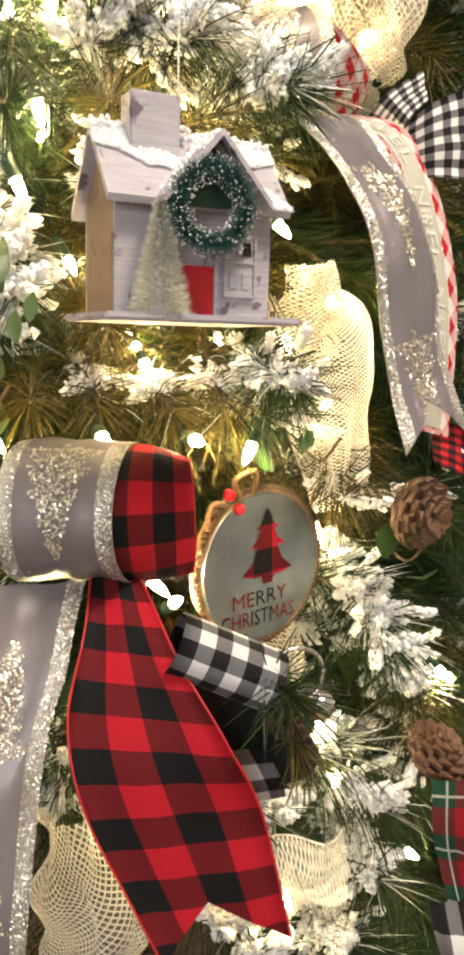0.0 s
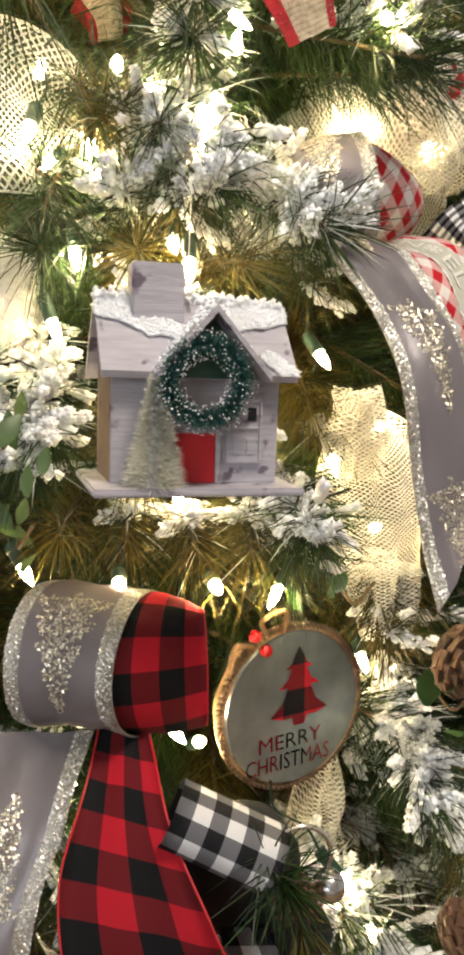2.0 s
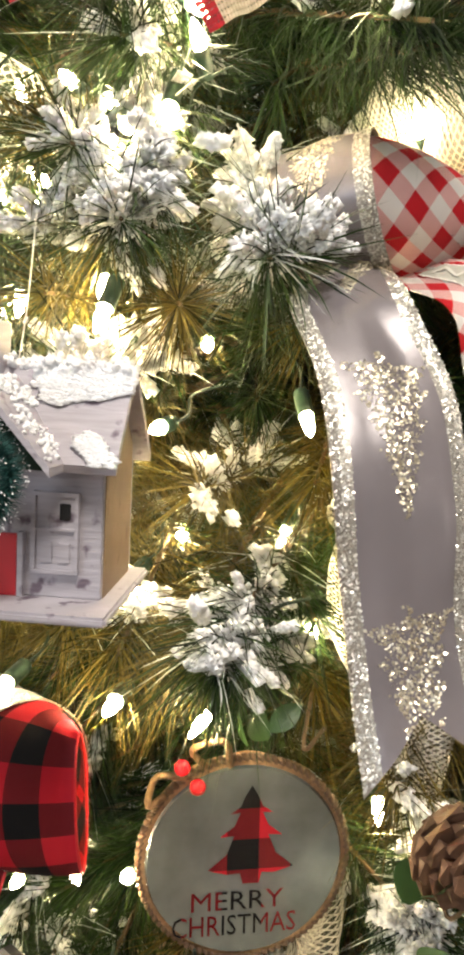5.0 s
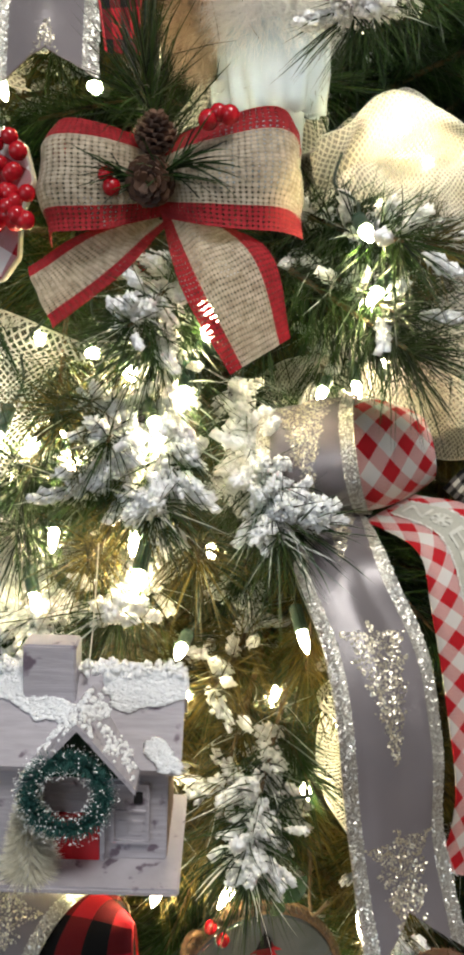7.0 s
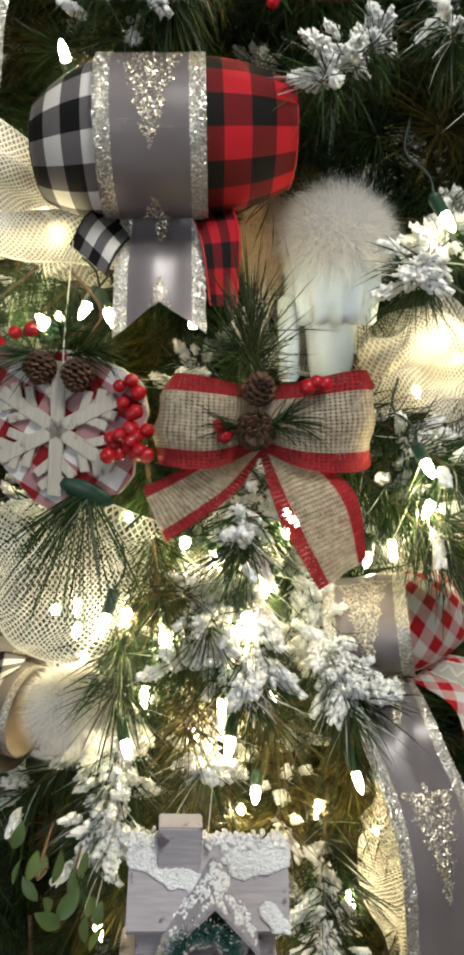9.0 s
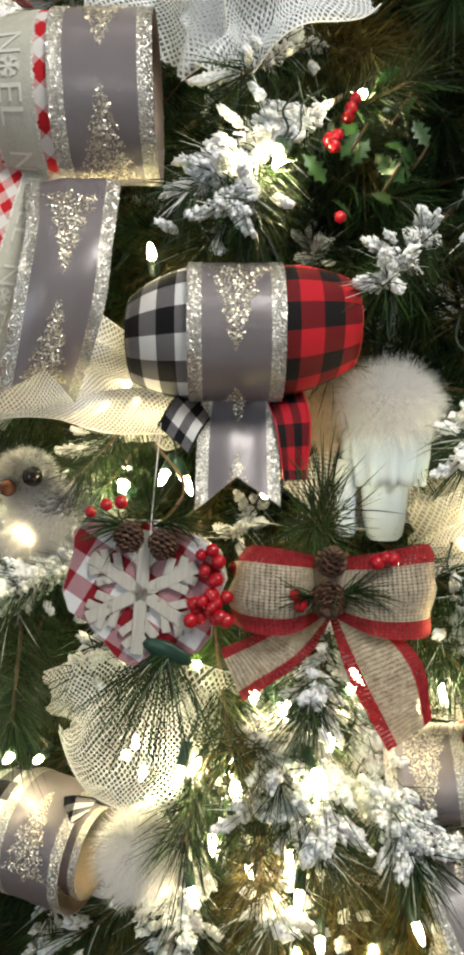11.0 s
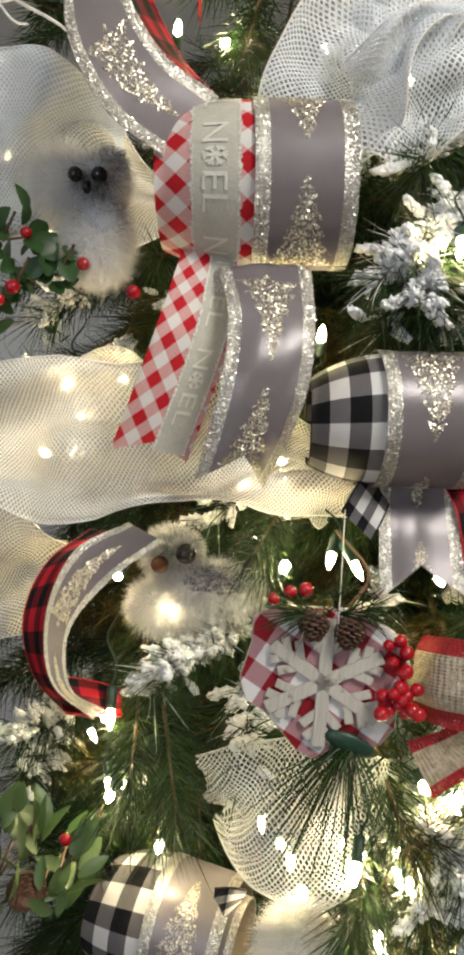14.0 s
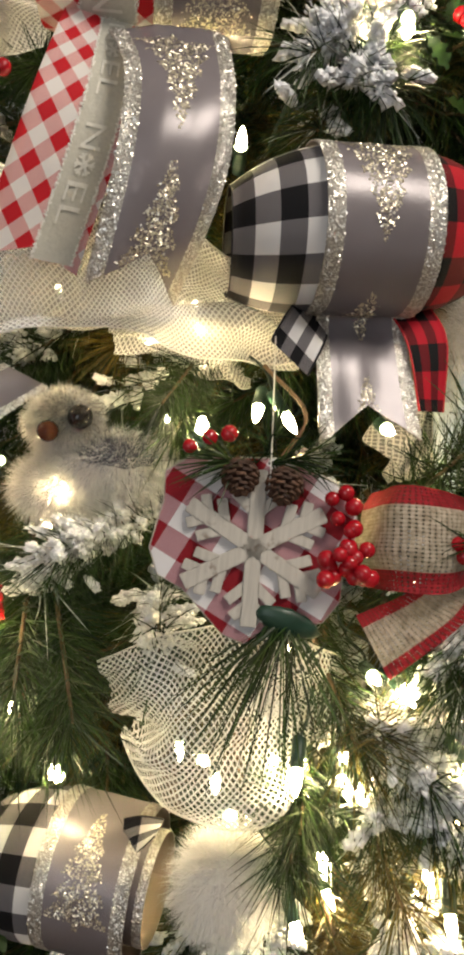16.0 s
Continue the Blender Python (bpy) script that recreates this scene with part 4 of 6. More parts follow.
ribbon(bow, "plaid_loop", ring(along(A, B, 0.88), (-0.0426, 0.0679, 1.7206), (0.1, 0, 1), 0.0445, 0.0318, 0.0444, 0.042, (A, B), lean_b=0.002, crown=0.004), "buffalo", "red and black plaid loop")
ribbon(bow, "satin_tail", Strip([(-0.1456, 0.0213, 1.6740), (-0.1495, 0.0245, 1.6580), (-0.1510, 0.0100, 1.6300), (-0.1510, -0.0047, 1.5911)], [(-0.0974, 0.0243, 1.6743), (-0.0961, 0.0270, 1.6580), (-0.0950, 0.0130, 1.6300), (-0.0937, -0.0010, 1.5935)], ripple=0.0012), "satin", "grey satin tail", fork=0.022, first=-0.045, gap=0.094, flip=True, turn=True)
ribbon(bow, "plaid_tail", Strip([(-0.1076, 0.0337, 1.6743), (-0.0973, 0.0176, 1.6494), (-0.0917, 0.0103, 1.6106)], [(-0.0799, 0.0354, 1.6745), (-0.0737, 0.0192, 1.6516), (-0.0757, 0.0162, 1.6101)]), "buffalo", "red and black plaid tail")
ribbon(bow, "check_tail", Strip([(-0.1585, 0.0256, 1.6739), (-0.1676, 0.0093, 1.6635), (-0.1769, 0.0076, 1.6470)], [(-0.1413, 0.0253, 1.6550), (-0.1489, 0.0090, 1.6431), (-0.1561, 0.0076, 1.6286)]), "bw", "black and white checked tail")

bow = thing("ribbon_bow", "large bow of grey satin and red and white diamond check ribbon", "bow", "bows on the tree")
A, B = (-0.2446, 0.0254, 1.8675), (-0.1789, 0.0294, 1.8691)
ribbon(bow, "satin_loop", ring(A, B, (0.03, 0, 1), 0.0556, 0.0551, 0.05), "satin", "grey satin loop with silver glitter", first=0.005, flip=False, gap=0.094, turn=True)
ribbon(bow, "check_loop", ring((-0.3065, 0.0438, 1.8725), along(A, B, 0.12), (0.1, 0, 1), 0.0445, 0.0540, 0.045, 0.0484, (A, B), lean_a=0.004, crown=0.004), "ging", "red and white diamond check loop with a lettered band")
ribbon(bow, "satin_tail", Strip([(-0.2659, 0.0102, 1.8082), (-0.2557, -0.0248, 1.7704), (-0.2605, -0.0409, 1.7188), (-0.2745, -0.0275, 1.6676)], [(-0.2022, 0.0140, 1.8085), (-0.2010, -0.0216, 1.7646), (-0.2068, -0.0277, 1.7172), (-0.2307, -0.0049, 1.6621)], crown=0.004, ripple=0.001), "satin", "grey satin tail", fork=0.024, first=0.012, gap=0.086, flip=True, turn=True)
ribbon(bow, "check_tail", Strip([(-0.2893, 0.0190, 1.8221), (-0.3031, -0.0128, 1.7625), (-0.3313, -0.0056, 1.6851)], [(-0.2499, 0.0213, 1.8193), (-0.2547, -0.0050, 1.7568), (-0.2813, 0.0023, 1.6777)]), "ging", "red and white diamond check tail with a lettered band", fork=0.01, band_at=(0.52, 0.92))
ribbon(bow, "upper_loop", Strip([(-0.2673, 0.0168, 1.9236), (-0.3054, -0.0002, 1.9450), (-0.3320, -0.0010, 1.9935), (-0.3328, 0.0399, 2.0554), (-0.2997, 0.0726, 2.0939)], [(-0.2965, -0.0007, 1.8732), (-0.3363, -0.0328, 1.8951), (-0.3583, -0.0434, 1.9457), (-0.3452, -0.0115, 2.0158), (-0.3078, 0.0317, 2.0719)]), "satin", "grey satin loop with silver glitter", first=0.014, gap=0.1)
ribbon(bow, "plaid_loop", Strip([(-0.2724, 0.0266, 1.9292), (-0.3106, 0.0047, 1.9533), (-0.3352, 0.0039, 2.0003), (-0.3317, 0.0451, 2.0630), (-0.2912, 0.0725, 2.0569), (-0.2860, 0.0721, 2.0057)], [(-0.2737, 0.0619, 1.9461), (-0.2980, 0.0558, 1.9704), (-0.3234, 0.0600, 2.0222), (-0.3223, 0.0908, 2.0675), (-0.2916, 0.1127, 2.0655), (-0.2879, 0.1122, 2.0208)]), "buffalo", "red and black plaid lining loop")

bow = thing("ribbon_loop", "grey satin ribbon loop backed with red plaid", "bow", "bows on the tree")
ribbon(bow, "satin_loop", Strip([(-0.3237, 0.0295, 1.6334), (-0.3560, 0.0064, 1.6159), (-0.3705, -0.0107, 1.5766), (-0.3688, -0.0015, 1.5281), (-0.3470, 0.0347, 1.4907)], [(-0.2993, 0.0312, 1.6208), (-0.3351, 0.0177, 1.5933), (-0.3588, 0.0050, 1.5607), (-0.3589, 0.0142, 1.5193), (-0.3411, 0.0453, 1.4941)]), "satin", "grey satin loop with silver glitter", first=0.02, gap=0.09)
ribbon(bow, "plaid_loop", Strip([(-0.3537, 0.0469, 1.6257), (-0.3798, 0.0242, 1.6034), (-0.3905, 0.0076, 1.5672), (-0.3846, 0.0172, 1.5257), (-0.3708, 0.0577, 1.4857)], [(-0.3217, 0.0395, 1.6255), (-0.3575, 0.0162, 1.6117), (-0.3724, -0.0009, 1.5717), (-0.3689, 0.0085, 1.5241), (-0.3492, 0.0495, 1.4861)]), "buffalo", "red and black plaid loop")
ribbon(bow, "plaid_end", Strip([(-0.3808, 0.0574, 1.5134), (-0.3575, 0.0593, 1.5117), (-0.3345, 0.0811, 1.4987)], [(-0.3672, 0.0331, 1.4956), (-0.3501, 0.0445, 1.4906), (-0.3314, 0.0709, 1.4807)]), "buffalo", "red and black plaid inner end")

bow = thing("ribbon_bow", "small bow of grey satin and black and white check ribbon", "bow", "bows on the tree")
A, B = (-0.2980, 0.0830, 1.3170), (-0.2415, 0.0650, 1.3100)
ribbon(bow, "satin_loop", ring(A, B, (-0.12, 0, 1), 0.0488, 0.0477, 0.045), "satin", "grey satin loop with champagne glitter", first=0.10, gap=0.1)
ribbon(bow, "check_loop", ring((-0.3440, 0.1220, 1.3034), along(A, B, 0.12), (-0.12, 0, 1), 0.0403, 0.0472, 0.04, 0.0434, (A, B), lean_a=0.006, crown=0.004), "bw", "black and white checked loop")
ribbon(bow, "inner_coil", ring(along(A, B, 0.45), along(A, B, 1.12), (-0.12, 0, 1), 0.0350, 0.0340, 0.033), "satin", "grey satin inner coil", first=0.1, gap=0.2)
ribbon(bow, "check_end", Strip([(-0.2560, 0.0487, 1.3617), (-0.2449, 0.0428, 1.3661), (-0.2320, 0.0512, 1.3596)], [(-0.2576, 0.0474, 1.3340), (-0.2483, 0.0371, 1.3468), (-0.2375, 0.0463, 1.3520)]), "bw", "black and white checked end")

bow = thing("ribbon_bow", "grey satin and red buffalo plaid bow with long tails", "bow", "bows on the tree")
A, B = (-0.1686, -0.0293, 1.1285), (-0.1134, -0.0594, 1.1281)
ribbon(bow, "satin_loop", ring(A, B, (0.05, 0, 1), 0.0387, 0.0376, 0.04, ripple=0.0012), "satin", "grey satin loop with silver glitter", first=0.085, gap=0.09, flip=True)
ribbon(bow, "plaid_loop", ring(along(A, B, 0.88), (-0.0830, -0.0605, 1.1216), UP, 0.0360, 0.0325, 0.0384, 0.0065, (A, B), lean_b=0.004, crown=0.003), "buffalo", "red and black plaid loop")
ribbon(bow, "plaid_tail", Strip([(-0.1396, -0.0622, 1.0973), (-0.1508, -0.0912, 1.0690), (-0.1628, -0.1104, 1.0346), (-0.1571, -0.1269, 0.9911), (-0.1303, -0.1502, 0.9243)], [(-0.1147, -0.0716, 1.0933), (-0.1089, -0.1172, 1.0658), (-0.0938, -0.1457, 1.0319), (-0.0797, -0.1531, 0.9945), (-0.0684, -0.1599, 0.9292)], ripple=0.0012), "buffalo", "red and black plaid tail with a notched end", fork=0.028)
ribbon(bow, "satin_tail", Strip([(-0.2046, -0.0557, 1.0976), (-0.2177, -0.0879, 1.0508), (-0.2361, -0.1032, 0.9994), (-0.2457, -0.1215, 0.9219)], [(-0.1431, -0.0619, 1.0926), (-0.1594, -0.0950, 1.0623), (-0.1759, -0.1088, 1.0205), (-0.1962, -0.1300, 0.9120)], ripple=0.0025), "satin", "grey satin tail with silver glitter", first=0.03, fork=0.02)

bow = thing("ribbon_bow", "grey satin and red-white check bow with long tails", "bow", "bows on the tree")
A, B = (-0.0105, 0.0498, 1.3839), (0.0449, 0.0417, 1.3921)
ribbon(bow, "satin_loop", ring(A, B, (-0.12, 0, 1), 0.0329, 0.0350, 0.04, ripple=0.001), "satin", "grey satin loop with silver glitter", first=0.07, gap=0.09, flip=True)
ribbon(bow, "check_loop", ring(along(A, B, 0.88), (0.0860, 0.0812, 1.3898), (-0.2, 0, 1), 0.0334, 0.0201, 0.0384, 0.035, (A, B), lean_b=0.006, crown=0.004), "ging", "red and white diamond check loop", noel=False)
ribbon(bow, "satin_tail", Strip([(0.0201, 0.0230, 1.3594), (0.0039, -0.0181, 1.3388), (0.0189, -0.0482, 1.3049), (0.0272, -0.0711, 1.2584), (0.0314, -0.0718, 1.2065), (0.0400, -0.0840, 1.1490)], [(0.0448, 0.0251, 1.3571), (0.0552, -0.0128, 1.3391), (0.0723, -0.0329, 1.3028), (0.0791, -0.0499, 1.2612), (0.0789, -0.0557, 1.2176), (0.0905, -0.0715, 1.1580)], ripple=0.0016, crown=0.003), "satin", "grey satin tail with silver glitter", fork=0.026, first=-0.028, gap=0.104, flip=True)
ribbon(bow, "check_tail", Strip([(0.0454, 0.0347, 1.3530), (0.0739, 0.0197, 1.3386), (0.0802, 0.0048, 1.3091), (0.0880, -0.0035, 1.2585), (0.0940, -0.0080, 1.2015), (0.0864, -0.0071, 1.1541)], [(0.0756, 0.0503, 1.3655), (0.1120, 0.0422, 1.3567), (0.1338, 0.0319, 1.3151), (0.1441, 0.0209, 1.2479), (0.1366, 0.0100, 1.1918), (0.1256, 0.0000, 1.1428)]), "ging", "red and white diamond check tail with a lettered band")

bow = thing("ribbon_bow", "small knotted bow of black and white gingham ribbon", "bow", "bows on the tree")
ribbon(bow, "upper_loop", Strip([(0.0945, 0.0642, 1.3665), (0.1072, 0.0525, 1.3832), (0.1366, 0.0565, 1.3995)], [(0.1157, 0.0537, 1.3517), (0.1167, 0.0396, 1.3631), (0.1345, 0.0470, 1.3767)], ripple=0.001), "bws")
ribbon(bow, "side_loop", Strip([(0.1142, 0.0554, 1.3574), (0.1307, 0.0313, 1.3725), (0.1756, 0.0352, 1.3882)], [(0.1069, 0.0508, 1.3233), (0.1309, 0.0260, 1.3218), (0.1724, 0.0272, 1.3192)], ripple=0.0015), "bws")
ribbon(bow, "tail", Strip([(0.1127, 0.0697, 1.3458), (0.1113, 0.0712, 1.3248), (0.1210, 0.0742, 1.3038)], [(0.1338, 0.0623, 1.3451), (0.1389, 0.0614, 1.3239), (0.1469, 0.0650, 1.3030)]), "bws")

for spec in (
    ([(0.1405, 0.0457, 1.1487), (0.1625, 0.0264, 1.1446), (0.1981, 0.0214, 1.1286)], [(0.1406, 0.0389, 1.1166), (0.1590, 0.0196, 1.1064), (0.1943, 0.0141, 1.0874)], "redsmall", "red and black small-checked ribbon end among the branches"),
    ([(0.0331, -0.1269, 0.9716), (0.0284, -0.1363, 0.9446), (0.0350, -0.1417, 0.9043)], [(0.0786, -0.1423, 0.9736), (0.0724, -0.1519, 0.9433), (0.0720, -0.1548, 0.9031)], "tartan", "green and red tartan ribbon end among the branches"),
    ([(0.0253, -0.1383, 0.9045), (0.0241, -0.1467, 0.8882), (0.0312, -0.1488, 0.8640)], [(0.0530, -0.1474, 0.9071), (0.0512, -0.1562, 0.8874), (0.0554, -0.1574, 0.8633)], "bw", "black and white checked ribbon end"),
    ([(-0.1357, 0.1280, 1.5279), (-0.1238, 0.1182, 1.5128), (-0.1223, 0.1213, 1.5022)], [(-0.0933, 0.1213, 1.5354), (-0.0944, 0.1136, 1.5184), (-0.0988, 0.1182, 1.5102)], "jute", "jute ribbon tip with red edge"),
):
    end = thing("ribbon_end", spec[3], "ribbon")
    ribbon(end, "strip", Strip(spec[0], spec[1], ripple=0.0025, crown=0.009), spec[2])

# ---- jute bow ----
jb = thing("jute_bow", "natural jute bow with red edges, a pinecone and berries", "bow")
ribbon(jb, "side_loop", Strip([(-0.0610, -0.0040, 1.5593), (-0.0879, -0.0217, 1.5678), (-0.1116, -0.0190, 1.5706), (-0.1194, 0.0150, 1.5637)], [(-0.0598, -0.0105, 1.5245), (-0.0876, -0.0336, 1.5160), (-0.1161, -0.0295, 1.5163), (-0.1231, 0.0051, 1.5122)], crown=0.005, ripple=0.0019), "jute")
ribbon(jb, "side_loop", Strip([(-0.0609, -0.0108, 1.5234), (-0.0322, -0.0316, 1.5150), (-0.0019, -0.0259, 1.5126), (0.0070, 0.0099, 1.5117)], [(-0.0610, -0.0040, 1.5593), (-0.0341, -0.0200, 1.5662), (-0.0032, -0.0147, 1.5716), (0.0061, 0.0200, 1.5652)], crown=0.005, ripple=0.0019), "jute")
ribbon(jb, "tail", Strip([(-0.0685, -0.0052, 1.5275), (-0.1052, -0.0194, 1.5134), (-0.1328, -0.0177, 1.5009)], [(-0.0583, -0.0060, 1.5211), (-0.0772, -0.0263, 1.4984), (-0.1172, -0.0283, 1.4692)], ripple=0.0016), "jute", fork=0.0)
ribbon(jb, "tail", Strip([(-0.0621, -0.0086, 1.5242), (-0.0489, -0.0356, 1.4865), (-0.0256, -0.0398, 1.4438)], [(-0.0411, -0.0076, 1.5252), (-0.0066, -0.0278, 1.5034), (0.0039, -0.0303, 1.4611)], crown=0.003, ripple=0.0016), "jute")

# ---- deco net draped in the branches ----


def drape(left, right, mat, label, ripple=0.004, puff=0.03, pinch=0.7):
    """Net between two edges, gathered at its ends, which tuck in among the branches."""
    s = Strip(left, right, per=18, across=34, crown=puff, ripple=ripple * 1.3)
    t = np.linspace(0, 1, len(s.g))[:, None, None]
    q = np.linspace(-1, 1, s.g.shape[1])[None, :, None]
    mid = s.g.mean(1, keepdims=True)
    full = np.sin(math.pi * (0.06 + 0.88 * t)) ** 0.6
    fold = 0.009 * np.sin(q * 7 + RNG.uniform(0, 6) + 2.0 * np.sin(t * 5)) * (1.25 - full) + 0.006 * np.sin(q * 5 + t * 11)
    s.g = mid + (s.g - mid) * (1.03 - pinch + pinch * full) + np.array([0, 1.0, 0]) * (0.07 * pinch * (1 - full) + 0.02 * q**4) + s.n * fold
    s.n = unit(np.cross(np.gradient(s.g, axis=0), np.gradient(s.g, axis=1)))
    ob = new("deco_net", s.mesh("deco_net", mat, mat, thick=0.0002))
    tagged(ob, label, "ribbon", "deco net swags")
    for j in (0, -1):
        vs, fs = tube(s.g[::3, j], 0.0007, 2, 5)
        child("selvedge", mesh_of("selvedge", vs, fs, M_NETEDGE, smooth=True), ob)
    if mat in (M_NETW, M_NETSWAG, M_NETOPEN, M_NETLAYER):
        k = int(s.v[-1] * s.width * 26000)
        s.n = -s.n
        fleck = child("tinsel_fleck", s.flakes("tinsel_fleck", RNG.uniform(0, 1, k), RNG.uniform(0, s.v[-1], k), M_GLIT, (0.0003, 0.0007), 0.0006, 1.0), ob, "iridescent tinsel flecks")
        tagged(fleck, kind="stuff")
    return ob


CREAM, WHITE = "sheer cream deco net swag glowing with the lights", "sheer white deco net billowing between the branches"
drape([(0.0358, 0.1440, 1.5059), (0.0199, 0.1612, 1.4665), (0.0274, 0.1742, 1.4284)], [(0.1414, 0.1247, 1.5081), (0.1450, 0.0834, 1.4478), (0.1548, 0.1065, 1.4110)], M_GAUZE, CREAM)
drape([(0.0976, 0.0892, 1.4930), (0.0832, 0.0748, 1.4512), (0.1016, 0.0853, 1.4093)], [(0.1402, 0.0900, 1.4829), (0.1418, 0.0718, 1.4360), (0.1477, 0.0872, 1.4108)], M_NET, CREAM, 0.002)
drape([(0.0309, 0.0238, 1.2665), (0.0182, 0.0395, 1.2211), (0.0224, 0.0399, 1.1651), (0.0477, 0.0222, 1.0843)], [(0.0547, 0.0193, 1.2660), (0.0844, 0.0276, 1.2237), (0.0940, 0.0271, 1.1678), (0.0733, 0.0187, 1.0921)], M_NET, CREAM, 0.003, 0.012, 0.55)
drape([(0.0264, 0.0267, 1.2633), (0.0211, 0.0292, 1.2408), (0.0205, 0.0346, 1.2095)], [(0.0468, 0.0229, 1.2629), (0.0567, 0.0225, 1.2400), (0.0621, 0.0254, 1.2009)], M_NET, CREAM, 0.002, 0.01, 0.3)
drape([(-0.0027, 0.0273, 1.0201), (-0.0057, 0.0306, 0.9649), (0.0125, 0.0261, 0.9073)], [(0.0272, 0.0312, 1.0203), (0.0217, 0.0246, 0.9705), (0.0380, 0.0193, 0.9075)], M_NET, CREAM, 0.002, 0.008, 0.15)
drape([(-0.1821, -0.0477, 0.9415), (-0.1790, -0.0568, 0.9036), (-0.1868, -0.0641, 0.8557)], [(-0.1329, -0.0658, 0.9366), (-0.1203, -0.0790, 0.8949), (-0.1175, -0.0886, 0.8536)], M_NET, CREAM, 0.003)
drape([(-0.0848, -0.0707, 0.8900), (-0.0485, -0.0892, 0.9136), (0.0199, -0.1047, 0.9012)], [(-0.0958, -0.0919, 0.8735), (-0.0582, -0.1116, 0.8936), (0.0011, -0.1233, 0.8844)], M_NET, CREAM, 0.003)
drape([(-0.0016, 0.1279, 1.5860), (0.0494, 0.1165, 1.6068), (0.0882, 0.1224, 1.6173), (0.1344, 0.1215, 1.5856)], [(0.0017, 0.1414, 1.5452), (0.0512, 0.1387, 1.5587), (0.0907, 0.1306, 1.5480), (0.1340, 0.1104, 1.5244)], M_GAUZE, CREAM)
drape([(-0.0240, 0.1210, 1.4467), (0.0342, 0.1180, 1.4537), (0.0901, 0.1141, 1.4565), (0.1452, 0.0991, 1.4553)], [(-0.0250, 0.1212, 1.3917), (0.0342, 0.1185, 1.3998), (0.0911, 0.1098, 1.3753), (0.1498, 0.1028, 1.3595)], M_GAUZE, CREAM)
drape([(-0.2733, 0.0300, 1.4601), (-0.2277, 0.0120, 1.4798), (-0.1747, 0.0120, 1.4812), (-0.1183, 0.0300, 1.4622)], [(-0.2597, 0.0120, 1.4053), (-0.2273, -0.0120, 1.3848), (-0.1762, -0.0120, 1.3780), (-0.1322, 0.0120, 1.3911)], M_NETOPEN, WHITE, 0.003, 0.012, 0.3)
drape([(-0.2728, 0.0953, 1.6952), (-0.2134, 0.0846, 1.6806), (-0.1726, 0.0941, 1.6691)], [(-0.2650, 0.0675, 1.6545), (-0.2077, 0.0573, 1.6431), (-0.1685, 0.0664, 1.6294)], M_NETSWAG, CREAM, 0.003)
drape([(-0.0810, 0.0854, 1.6046), (-0.0369, 0.1175, 1.6579), (-0.0009, 0.1230, 1.6799)], [(-0.0549, 0.0681, 1.5623), (-0.0016, 0.0919, 1.5696), (0.0354, 0.1101, 1.6045)], M_GAUZE, CREAM, 0.003)
drape([(0.0134, 0.0754, 1.5873), (0.0540, 0.0691, 1.5997), (0.1211, 0.0724, 1.6035)], [(0.0136, 0.0643, 1.5285), (0.0563, 0.0667, 1.5325), (0.1248, 0.0652, 1.5112)], M_GAUZE, CREAM)
drape([(-0.2482, 0.0570, 1.9424), (-0.2286, 0.0496, 1.9920), (-0.1813, 0.0545, 2.0419), (-0.1284, 0.0698, 2.0852)], [(-0.1512, 0.0490, 1.8947), (-0.1408, 0.0307, 1.9391), (-0.1173, 0.0285, 1.9838), (-0.0704, 0.0434, 2.0329)], M_NETLAYER, WHITE, 0.004, 0.045, 0.25)
drape([(-0.1941, 0.0631, 2.0204), (-0.1551, 0.0569, 2.0514), (-0.0937, 0.0623, 2.0707), (-0.0229, 0.0681, 2.0636)], [(-0.1357, 0.0465, 1.9544), (-0.1117, 0.0390, 1.9805), (-0.0695, 0.0428, 1.9987), (-0.0155, 0.0574, 2.0053)], M_NETLAYER, WHITE, 0.004, 0.04, 0.25)
drape([(-0.1798, 0.0232, 1.9738), (-0.1391, 0.0221, 2.0015), (-0.0718, 0.0327, 2.0059), (-0.0269, 0.0464, 1.9998)], [(-0.1514, 0.0439, 1.8930), (-0.1181, 0.0369, 1.9034), (-0.0677, 0.0416, 1.9303), (-0.0228, 0.0558, 1.9529)], M_NETLAYER, WHITE, 0.005, 0.035, 0.3)
drape([(-0.5337, 0.0769, 1.9920), (-0.4307, 0.0630, 1.9863), (-0.3454, 0.0881, 1.9798)], [(-0.5278, 0.0750, 1.8379), (-0.4216, 0.0513, 1.8350), (-0.3416, 0.0868, 1.8787)], M_NETW, WHITE, 0.005)
drape([(-0.4696, 0.0373, 1.7632), (-0.3765, 0.0327, 1.7522), (-0.2514, 0.0300, 1.7342), (-0.1354, 0.0465, 1.6992)], [(-0.4510, 0.0262, 1.6164), (-0.3641, 0.0016, 1.6344), (-0.2465, -0.0061, 1.6488), (-0.1447, 0.0249, 1.6371)], M_NETSWAG, CREAM, 0.005)
drape([(-0.4095, 0.0508, 1.7574), (-0.3475, 0.0646, 1.7607), (-0.2859, 0.0680, 1.7350)], [(-0.4027, 0.0398, 1.6619), (-0.3397, 0.0436, 1.6643), (-0.2813, 0.0472, 1.6665)], M_NET, CREAM, 0.004)
